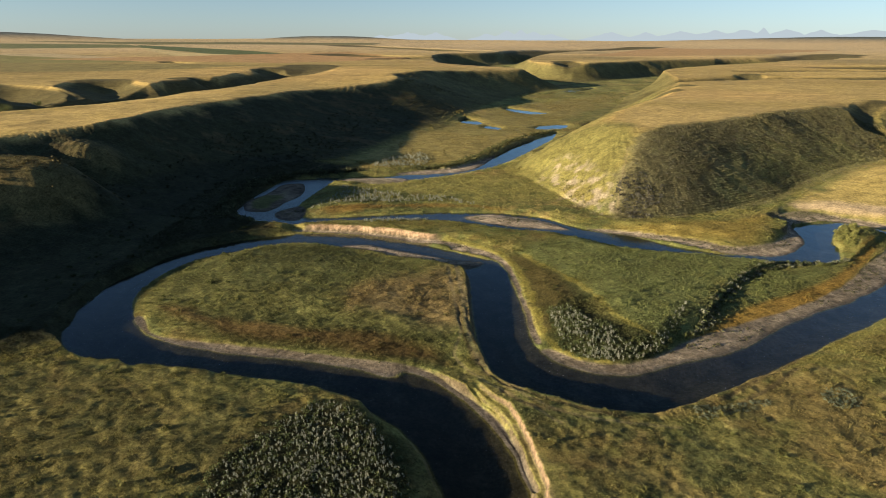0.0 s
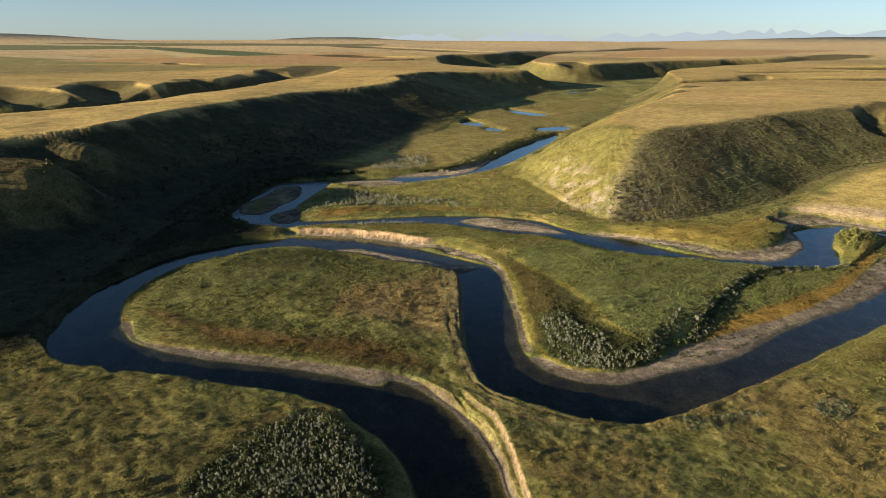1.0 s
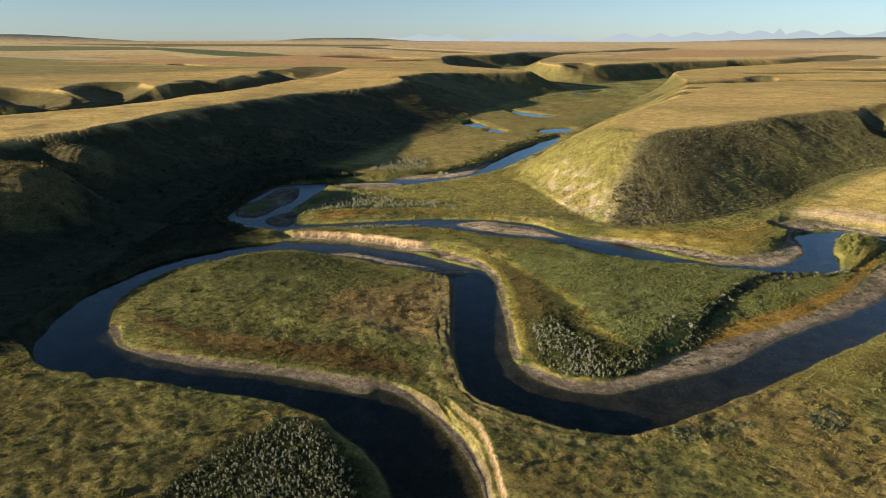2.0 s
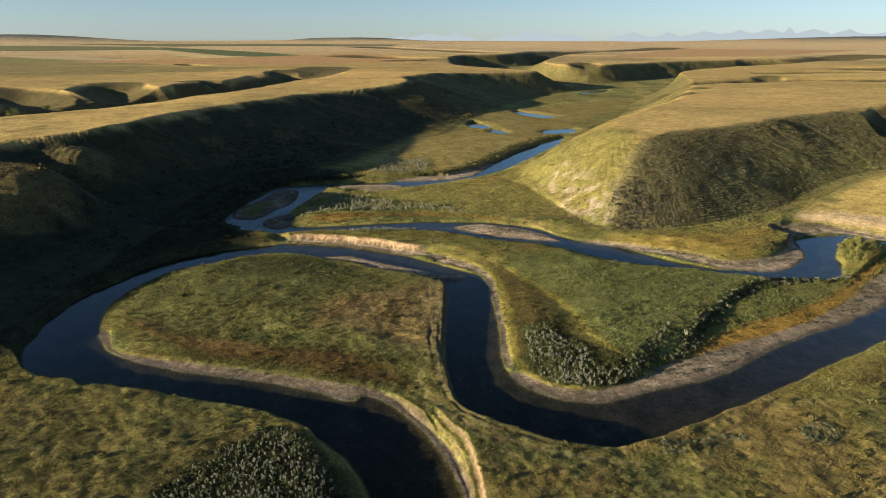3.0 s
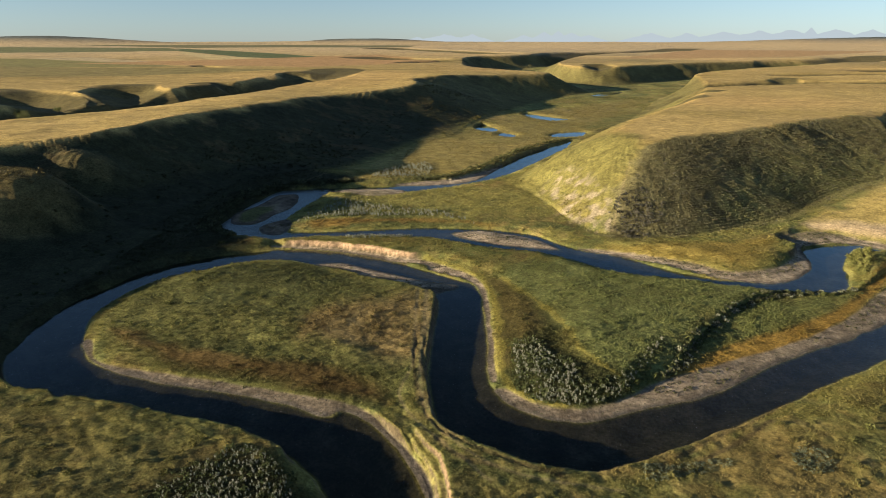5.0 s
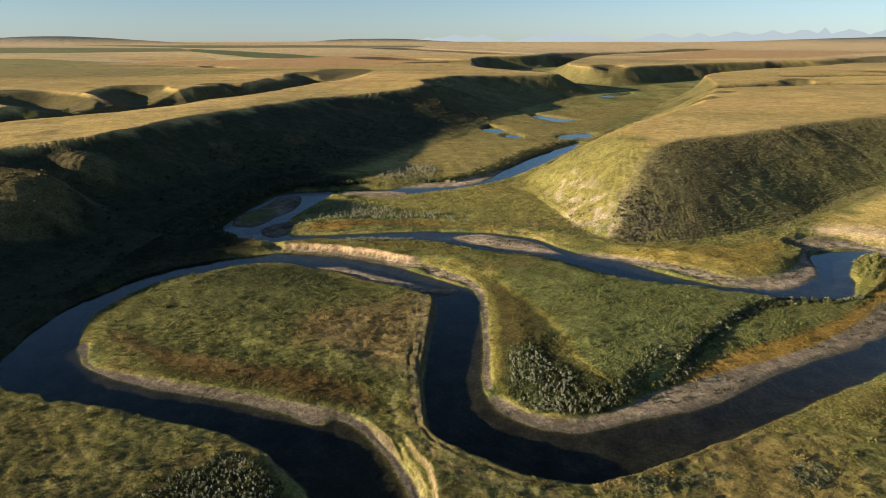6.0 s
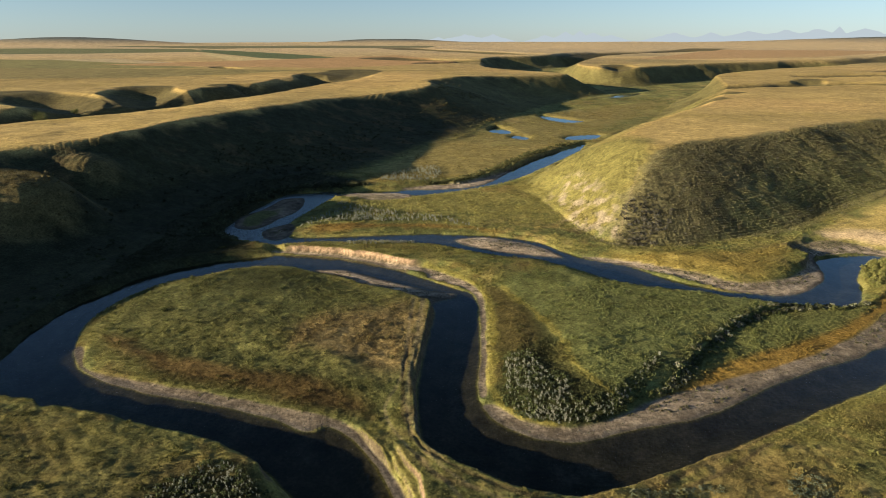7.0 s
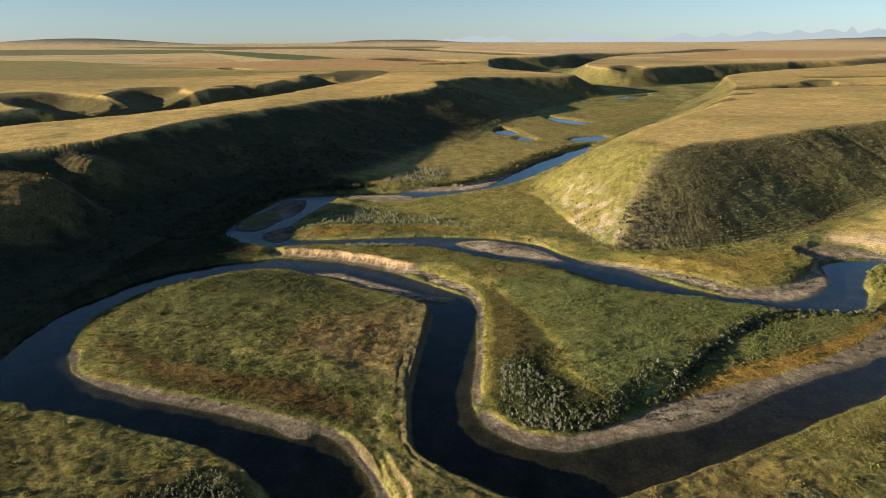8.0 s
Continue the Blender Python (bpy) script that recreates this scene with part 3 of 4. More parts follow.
TRAILS = [spline(p, 4) for p in ([(4, 168), (5, 150), (6, 128), (8, 112), (14, 100), (24, 92), (40, 89)], [(2, 166), (3, 148), (4.5, 126), (3, 116), (9, 104), (20, 90)],
    [(-78, 250), (-60, 320)], [(78, 262), (70, 240), (64, 222)], [(100, 214), (118, 222), (140, 240), (180, 262), (230, 282)])]
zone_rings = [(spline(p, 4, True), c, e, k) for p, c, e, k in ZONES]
LIME = [spline(p, 4) for p in ([(19, 180), (22, 166), (23, 150), (23, 136), (23.5, 124), (27, 117), (34, 114)], [(2, 194.5), (12, 187), (18, 181)], [(25, 178), (33.7, 159.6), (39, 143), (40.5, 133), (47, 121)])]
SCAR = spline([(45, 276), (56, 286), (64, 256), (67, 234), (63, 218), (56, 226), (47, 246)], 4, True)
BARE = [spline(p, 4) for p in ([(4.2, 166), (5.8, 152), (6.2, 138), (6.8, 122), (9.8, 109.5), (15, 101.5)], [(15.8, 66), (15.6, 76), (14.4, 84), (12.8, 90.5)])]


def cover_colour(x, y, z, near_water, near_bar, bed, t, gouge, steep):
    n = len(x)
    big, mid, small = rough(x, y, 42, 91), rough(x, y, 13, 94), rough(x, y, 3.5, 97)
    r = np.hypot(x, y)
    c = np.tile(np.array((0.168, 0.150, 0.046)), (n, 1))
    c = mixed(c, (0.115, 0.118, 0.038), smooth(mid + 0.6 * small, -0.1, 0.6))
    c = mixed(c, (0.21, 0.155, 0.055), smooth(big + 0.5 * small, 0.15, 0.8))
    patch, tuft = rough(x, y, 11, 191), rough(x, y, 4.2, 193)
    c = c * (1.12 + 0.22 * smooth(y, 200, 225))[:, None] * np.array((0.97, 1.02, 1.0))
    c = mixed(c, (0.092, 0.108, 0.038), 0.75 * smooth(patch + 0.5 * tuft, 0.12, 0.55))
    c = mixed(c, (0.185, 0.152, 0.056), 0.5 * smooth(tuft - 0.6 * patch, 0.25, 0.7))
    c = mixed(c, (0.135, 0.086, 0.032), 0.4 * smooth(rough(x, y, 7, 195) + 0.3 * small, 0.3, 0.7))
    # slopes and plateau: cured prairie grass
    dry = np.tile(np.array((0.43, 0.315, 0.112)), (n, 1))
    dry = mixed(dry, (0.37, 0.275, 0.088), smooth(big + 0.4 * mid, 0.0, 0.9))
    dry = mixed(dry, (0.50, 0.345, 0.125), smooth(grain(x, y, 160, 99), 0.1, 0.8))
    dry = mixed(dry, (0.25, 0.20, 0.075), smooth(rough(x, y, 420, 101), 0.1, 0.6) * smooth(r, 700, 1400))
    streak = rough(x * 0.16, y, 60, 141)
    dry = dry * (1 + 0.28 * streak * smooth(r, 300, 900))[:, None]
    # paler and greyer with distance, haze put into the grass colour
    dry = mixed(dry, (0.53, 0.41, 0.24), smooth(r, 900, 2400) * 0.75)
    # hills over 10 m tinted grey-blue: distance haze put into the colour
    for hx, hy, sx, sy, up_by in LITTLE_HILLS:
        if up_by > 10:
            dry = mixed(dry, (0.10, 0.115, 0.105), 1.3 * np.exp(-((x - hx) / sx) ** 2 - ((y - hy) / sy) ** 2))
    dry = dry * (1 + 0.12 * rough(x, y, 22, 145))[:, None]
    for p, colour in FIELDS:
        dry = mixed(dry, colour, smooth(-signed(x, y, np.array(p, float), 60.0), -8, 8) * 0.95)
    # left valley side: its evening shade put into this near-black brush colour
    brush = np.tile(np.array((0.041, 0.044, 0.020)), (n, 1))
    brush = mixed(brush, (0.080, 0.064, 0.028), smooth(mid + 0.5 * small, 0.0, 0.7))
    east = smooth(x, 10, 40) * smooth(y, 180, 240)
    brush = mixed(brush, mixed(np.tile(np.array((0.195, 0.165, 0.052)), (n, 1)), (0.120, 0.122, 0.040), smooth(mid + 0.6 * small, -0.05, 0.5)), east)
    beyond = smooth(y, 285, 340) * (t < 0.3)
    c = c * (1 + 0.38 * beyond * rough(x, y * 0.55, 20, 147))[:, None]
    c = c * (1 + 0.22 * small + 0.16 * rough(x, y, 1.7, 143, 2) * smooth(200 - r, 0, 80))[:, None]
    c = c + (brush - c) * smooth(t, 0.0, 0.15)[:, None]
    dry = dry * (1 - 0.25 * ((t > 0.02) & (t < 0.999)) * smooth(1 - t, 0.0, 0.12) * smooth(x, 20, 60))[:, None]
    # left of x 40 the shade-dark colour climbs almost to the crest
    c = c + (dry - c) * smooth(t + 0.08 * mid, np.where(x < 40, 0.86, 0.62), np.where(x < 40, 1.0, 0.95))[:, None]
    c = mixed(c, np.array((0.072, 0.066, 0.028)) * (1 + 0.3 * mid)[:, None], smooth(gouge, 0.03, 0.28) * 0.9)
    far_slope = ((t > 0.0) & (t < 1.0)) * smooth(t, 0.0, 0.08) * smooth(1 - t, 0.0, 0.15) * smooth(y, 520, 620)
    c = mixed(c, np.array((0.115, 0.104, 0.040)) * (1 + 0.35 * mid + 0.3 * big)[:, None], far_slope * 0.85)
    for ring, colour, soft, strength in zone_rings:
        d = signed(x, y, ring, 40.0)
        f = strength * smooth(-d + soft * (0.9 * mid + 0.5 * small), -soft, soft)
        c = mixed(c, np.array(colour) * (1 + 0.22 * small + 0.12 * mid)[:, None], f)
    scar = smooth(-signed(x, y, SCAR, 40.0) + 3 * mid, -3, 5) * smooth(rough(x, y, 2.8, 171) + 0.5 * small, -0.2, 0.3)
    c = mixed(c, (0.27, 0.228, 0.16), 0.8 * scar)
    for line in LIME:
        d, _ = line_distance(x, y, line, False, 8.0)
        c = mixed(c, (0.30, 0.260, 0.060), 0.45 * (1 - smooth(d + 0.8 * small, 0.2, 1.4)))
    for line in BARE:
        d, _ = line_distance(x, y, line, False, 5.0)
        c = mixed(c, (0.25, 0.195, 0.115), 0.35 * (1 - smooth(d + 0.6 * small, 0.2, 1.0)))
    for line in TRAILS:
        d, _ = line_distance(x + 0.5 * small, y + 0.5 * mid, line, False, 3.0)
        c = mixed(c, (0.20, 0.16, 0.09), 0.4 * (1 - smooth(d, 0.15, 0.55)))
    for line in CRACKS:
        d, _ = line_distance(x, y, line, False, 3.0)
        c = mixed(c, (0.085, 0.062, 0.034), 0.6 * (1 - smooth(d + 0.4 * small, 0.2, 0.8)))
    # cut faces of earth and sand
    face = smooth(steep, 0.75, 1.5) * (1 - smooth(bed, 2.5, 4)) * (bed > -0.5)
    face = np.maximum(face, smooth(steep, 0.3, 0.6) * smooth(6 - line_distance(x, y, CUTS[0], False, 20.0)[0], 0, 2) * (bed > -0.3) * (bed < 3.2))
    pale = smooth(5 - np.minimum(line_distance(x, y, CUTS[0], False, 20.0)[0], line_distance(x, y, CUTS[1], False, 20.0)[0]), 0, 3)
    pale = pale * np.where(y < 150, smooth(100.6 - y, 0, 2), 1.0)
    # faces left of x -50 lie in shadow; that shade is put into the earth
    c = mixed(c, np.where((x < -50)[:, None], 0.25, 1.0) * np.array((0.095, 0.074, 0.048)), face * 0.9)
    c = mixed(c, np.where(y < 150, 0.6, 1.0)[:, None] * np.array((0.36, 0.25, 0.155)) * (1 + 0.35 * rough(x, y, 1.6, 79, 2))[:, None], face * pale * smooth(z, np.where(y < 150, 1.5, 0.75), np.where(y < 150, 2.0, 1.05)) * 0.9)
    # bars: gravel and drying silt, darker where wet
    stone = np.where((x < -45) & (y > 218), 0.85, np.where(y > 172, 1.9, np.where(x > 20, 1.3, 1.0)))[:, None] * np.array((0.150, 0.123, 0.086)) * (1 + 0.3 * small + 0.3 * mid)[:, None]
    stone = mixed(stone, (0.085, 0.075, 0.062), smooth(1.6 - near_water + 0.8 * small, 0, 1.2))
    stone = stone * (1 + 0.5 * rough(x, y, 1.8, 149, 2))[:, None]
    stone = mixed(stone, (0.150, 0.130, 0.060), smooth(near_water + 2 * mid, 5.5, 8.5) * 0.6)
    island = smooth(-signed(x, y, ISLAND, 20.0) + 1.5 * small, -1, 1.5)
    stone = mixed(stone, (0.10, 0.105, 0.036), island)
    on_bar = smooth(-near_bar, -0.5, 0.3) * (near_water > -0.2)
    c = mixed(c, stone, on_bar * (1 - 0.9 * smooth(bed, 0.0, 0.5)))
    # river bed: pale silt in the shallows, light lost with depth coloured in below
    depth = -near_water
    silt = mixed(np.tile(np.array((0.046, 0.043, 0.032)), (n, 1)), (0.043, 0.041, 0.032), smooth(depth + 2.2 * mid + 1.6 * small, 0.3, 2.4))
    # left arm of the bed darkened too, bank shade put into the silt
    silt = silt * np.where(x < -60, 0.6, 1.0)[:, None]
    silt = silt * (1 + 0.45 * rough(x, y, 4.5, 167))[:, None]
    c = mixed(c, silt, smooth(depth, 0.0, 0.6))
    return np.clip(c, 0.004, 0.8)


def build_ground():
    cx, cy = 12.0, 6.0
    fine = np.radians(np.arange(-50, 46.01, 0.12))
    rest = np.radians(np.concatenate([np.arange(-180, -50, 2.5), np.arange(47, 180, 2.5)]))
    angles = np.sort(np.concatenate([fine, rest]))
    radii = [0.5, 6, 14, 24, 34, 44, 52]
    while radii[-1] < 4960:
        radii.append(radii[-1] * (1.0042 if radii[-1] < 300 else 1.005 if radii[-1] < 620 else 1.009))
    radii = np.array(radii)
    rr, aa = np.meshgrid(radii, angles, indexing="ij")
    x, y = (cx + rr * np.sin(aa)).ravel(), (cy + rr * np.cos(aa)).ravel()
    z, near_water, near_bar, bed, t, gouge, land = terrain(x, y)
    nr, na = rr.shape
    zz = z.reshape(nr, na)
    gr = np.gradient(zz, axis=0) / np.gradient(rr, axis=0)
    ga = np.gradient(zz, axis=1) / (np.gradient(aa, axis=1) * rr)
    steep = np.hypot(gr, ga).ravel()
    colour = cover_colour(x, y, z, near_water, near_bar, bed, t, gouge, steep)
    mesh = bpy.data.meshes.new("ground")
    rr0 = terrain(np.array([cx]), np.array([cy]))[0]
    x[:na], y[:na], z[:na] = cx, cy, rr0[0]
    mesh.vertices.add(nr * na)
    mesh.vertices.foreach_set("co", np.column_stack([x, y, z]).ravel().astype(np.float32))
    i, j = np.meshgrid(np.arange(nr - 1), np.arange(na), indexing="ij")
    k = (j + 1) % na
    quads = np.stack([i * na + j, (i + 1) * na + j, (i + 1) * na + k, i * na + k], -1)[:, :, ::-1].reshape(-1)
    mesh.loops.add(len(quads))
    mesh.loops.foreach_set("vertex_index", quads.astype(np.int32))
    faces = len(quads) // 4
    mesh.polygons.add(faces)
    mesh.polygons.foreach_set("loop_start", np.arange(0, 4 * faces, 4, dtype=np.int32))
    mesh.polygons.foreach_set("use_smooth", np.ones(faces, bool))
    mesh.update(calc_edges=True)
    att = mesh.attributes.new("cover", "FLOAT_COLOR", "POINT")
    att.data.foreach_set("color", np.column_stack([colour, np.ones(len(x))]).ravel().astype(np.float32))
    mesh.materials.append(M_GROUND)
    ob = new("ground", mesh)
    ob.shadow_terminator_geometry_offset, ob.shadow_terminator_normal_offset = 0.6, 0.03  # smooth shading under a low sun
    return tagged(ob, "rolling dry prairie with grassy valley slopes and river flats", "ground", kind="structure")


ground = build_ground()


def build_water():
    mesh = bpy.data.meshes.new("river_water")
    bm = bmesh.new()
    for x0, y0, x1, y1 in ((-130, -90, 190, 620), (100, 620, 260, 900)):
        bm.faces.new([bm.verts.new(p) for p in ((x0, y0, 0), (x1, y0, 0), (x1, y1, 0), (x0, y1, 0))])
    bm.to_mesh(mesh)
    bm.free()
    mesh.materials.append(M_WATER)
    return tagged(new("water", mesh), "calm dark blue meandering river water", "water", kind="structure")


water = build_water()


# ---- distance: blue ranges beyond the plain ----
def build_mountains():
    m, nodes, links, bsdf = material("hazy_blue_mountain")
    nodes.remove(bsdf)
    # ranges glow by themselves: daylight and haze put into one flat emission colour
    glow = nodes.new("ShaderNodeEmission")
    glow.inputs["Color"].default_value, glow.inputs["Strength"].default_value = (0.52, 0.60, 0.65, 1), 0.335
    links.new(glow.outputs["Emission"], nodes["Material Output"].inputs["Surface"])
    # ranges: azimuth in degrees of the middle, half width, height in metres
    peaks = [(-5.6, 1.2, 30), (-3.2, 2.6, 48), (-0.8, 1.6, 50), (3.6, 1.4, 46), (5.3, 1.2, 72), (6.5, 0.9, 76), (7.6, 1.6, 60), (9.0, 1.4, 48), (14, 2.2, 56), (16.8, 1.6, 58), (19.5, 2.4, 68), (22, 2, 74),
        (24.3, 2.4, 78), (25.6, 0.8, 92), (27.2, 2, 82), (29.5, 2, 72), (33, 4, 66), (38, 3, 50)]
    azimuths = np.arange(-10, 44, 0.08)
    tops = np.zeros(len(azimuths))
    for a, w, h in peaks:
        d = np.abs(azimuths - a) / w
        tops = np.maximum(tops, h * np.clip(1 - 0.8 * d, 0, 1))
    tops = tops * (1 + 0.12 * grain(azimuths, azimuths * 0, 0.9, 3)) + 4 * grain(azimuths, azimuths * 0, 0.35, 5)
    bm = bmesh.new()
    previous = None
    for a, h in zip(azimuths, tops):
        x, y = 13 + 4930 * math.sin(radians(a)), 8 + 4930 * math.cos(radians(a))
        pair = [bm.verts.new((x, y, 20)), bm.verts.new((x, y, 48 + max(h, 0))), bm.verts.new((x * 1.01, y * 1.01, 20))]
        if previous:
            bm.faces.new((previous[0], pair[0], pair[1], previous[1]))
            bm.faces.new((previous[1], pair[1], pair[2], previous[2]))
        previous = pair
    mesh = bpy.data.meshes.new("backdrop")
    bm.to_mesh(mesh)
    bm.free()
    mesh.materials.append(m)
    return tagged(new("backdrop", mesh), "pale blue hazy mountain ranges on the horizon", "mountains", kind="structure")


backdrop = build_mountains()


# ---- vegetation of the flats and slopes ----
def leafy(m, nodes, links, bsdf, colour):
    """Thin leaves: part of the light comes through them."""
    bsdf.inputs["Roughness"].default_value = 0.8
    bsdf.inputs["Specular IOR Level"].default_value = 0.15
    links.new(colour, bsdf.inputs["Base Color"])
    thin = nodes.new("ShaderNodeBsdfTranslucent")
    links.new(colour, thin.inputs["Color"])
    mix = nodes.new("ShaderNodeMixShader")
    mix.inputs["Fac"].default_value = 0.25
    links.new(bsdf.outputs["BSDF"], mix.inputs[1])
    links.new(thin.outputs["BSDF"], mix.inputs[2])
    links.new(mix.outputs["Shader"], nodes["Material Output"].inputs["Surface"])


def leaf_material(name):
    m, nodes, links, bsdf = material(name)
    cover = nodes.new("ShaderNodeAttribute")
    cover.attribute_name = "cover"
    leafy(m, nodes, links, bsdf, cover.outputs["Color"])
    return m


M_MEADOW = leaf_material("meadow_leaves")


def triangles(name, corners, colours, label, category, mat):
    """One mesh of loose triangles: corners (n, 3, 3), colours (n, 3)."""
    n = len(corners)
    mesh = bpy.data.meshes.new(name)
    mesh.vertices.add(3 * n)
    mesh.vertices.foreach_set("co", corners.reshape(-1).astype(np.float32))
    mesh.loops.add(3 * n)
    mesh.loops.foreach_set("vertex_index", np.arange(3 * n, dtype=np.int32))
    mesh.polygons.add(n)
    mesh.polygons.foreach_set("loop_start", np.arange(0, 3 * n, 3, dtype=np.int32))
    mesh.update(calc_edges=True)
    att = mesh.attributes.new("cover", "FLOAT_COLOR", "POINT")
    rgba = np.repeat(np.column_stack([colours, np.ones(n)]), 3, 0)
    att.data.foreach_set("color", rgba.ravel().astype(np.float32))
    mesh.materials.append(mat)
    return tagged(new(name, mesh), label, category, kind="stuff")


def leaves(rng, x, y, z, height, spread, size, colour, count, flat=1.0):
    """Low bushes: loose leaf clusters in a dome; flat under 1 lays the leaves down."""
    n = len(x)
    a, q = rng.uniform(0, 2 * np.pi, (n, count)), np.sqrt(rng.uniform(0, 1, (n, count)))
    lift = rng.uniform(0.1, 1.0, (n, count)) * np.sqrt(1 - 0.75 * q ** 2)
    centre = np.stack([x[:, None] + np.cos(a) * q * spread[:, None], y[:, None] + np.sin(a) * q * spread[:, None], z[:, None] + lift * height[:, None]], -1)
    u = rng.normal(size=(n, count, 3))
    v = rng.normal(size=(n, count, 3))
    u[..., 2] *= flat
    v[..., 2] *= flat
    u /= np.linalg.norm(u, axis=-1, keepdims=True)
    v -= (v * u).sum(-1, keepdims=True) * u
    v /= np.linalg.norm(v, axis=-1, keepdims=True)
    s = (size[:, None] * rng.uniform(0.6, 1.3, (n, count)))[..., None]
    corners = np.stack([centre + u * s, centre - u * s * 0.5 + v * s * 0.8, centre - u * s * 0.5 - v * s * 0.8], 2)
    tone = colour[:, None, :] * rng.uniform(0.8, 1.2, (n, count, 1)) * rng.uniform(0.72, 1.28, (n, 1, 1))
    return corners.reshape(-1, 3, 3), tone.reshape(-1, 3)


def sites(rng, count, x0, y0, x1, y1, least=0.25, steepest=0.9, within=None):
    """Places on dry land in a box (or a ring in it), with the ground's colour there."""
    x, y = rng.uniform(x0, x1, count), rng.uniform(y0, y1, count)
    if within:
        ok = inside(x, y, spline(within, 4, True))
        x, y = x[ok], y[ok]
    z, nw, nb, bed, t, gouge, land = terrain(x, y)
    e = 0.6
    zx, zy = terrain(x + e, y)[0], terrain(x, y + e)[0]
    steep = np.hypot(zx - z, zy - z) / e
    path = np.full(x.shape, 3.0)
    for line in TRAILS:
        path = np.minimum(path, line_distance(x, y, line, False, 3.0)[0])
    for line in BARE:
        path = np.minimum(path, line_distance(x, y, line, False, 3.0)[0] + rng.uniform(-0.6, 0.6, len(x)))
    c = cover_colour(x, y, z, nw, nb, bed, t, gouge, steep)
    ok = (bed > least) & (steep < steepest) & (path > 0.5) & (c.sum(1) < 0.72)
    return x[ok], y[ok], z[ok], c[ok], t[ok], bed[ok]


def ring_mask(x, y, points):
    return inside(x, y, spline(points, 4, True))


FORE_PATCH = [(-36, 60), (-34.7, 70.9), (-33.4, 78.4), (-30.8, 83.9), (-24.9, 93.2), (-19.7, 96.2), (-13.3, 93.3), (-7.9, 86.3), (-4.8, 78.5), (-3.2, 66)]
MID_PATCH = [(25.4, 137.3), (31.1, 139.6), (34.0, 132.2), (38.8, 127.8), (40.3, 120.3), (47.7, 125.7), (57.6, 138.7), (59.5, 136.5), (49.3, 120.7), (42.6, 112.4), (34.9, 110.6), (29.0, 113.9), (25.3, 121.2)]
SAGE = [[(44.4, 95.5), (51.9, 96.6), (58.9, 98.4), (58.9, 96.2), (50.8, 93.3), (44.2, 91.6)], [(71.0, 101.0), (74.8, 99.3), (74.1, 95.6), (69.5, 94.4), (68.3, 97.5)]]
BANK_PATCH = [(-44.9, 268.3), (-34.4, 263.0), (-14.5, 253.1), (4.1, 248.5), (20.8, 228.9), (4.0, 239.6), (-18.1, 240.0), (-39.6, 236.4), (-51.4, 230.4), (-44.5, 252.7)]
SPIT_PATCH = [(-28.2, 212.1), (-4.4, 217.0), (-8.2, 211.0), (-23.8, 208.6)]
FLAT_PATCH = [(-36, 311), (-28, 335), (-12, 352), (-6, 332), (-11, 313)]
FACE = [(87, 272), (104, 288), (131, 302), (154, 317), (172, 336), (201, 358), (224, 376), (250, 360), (224, 316), (207, 288), (166, 265), (137, 241), (93, 219), (62, 211), (66, 234), (76, 254)]


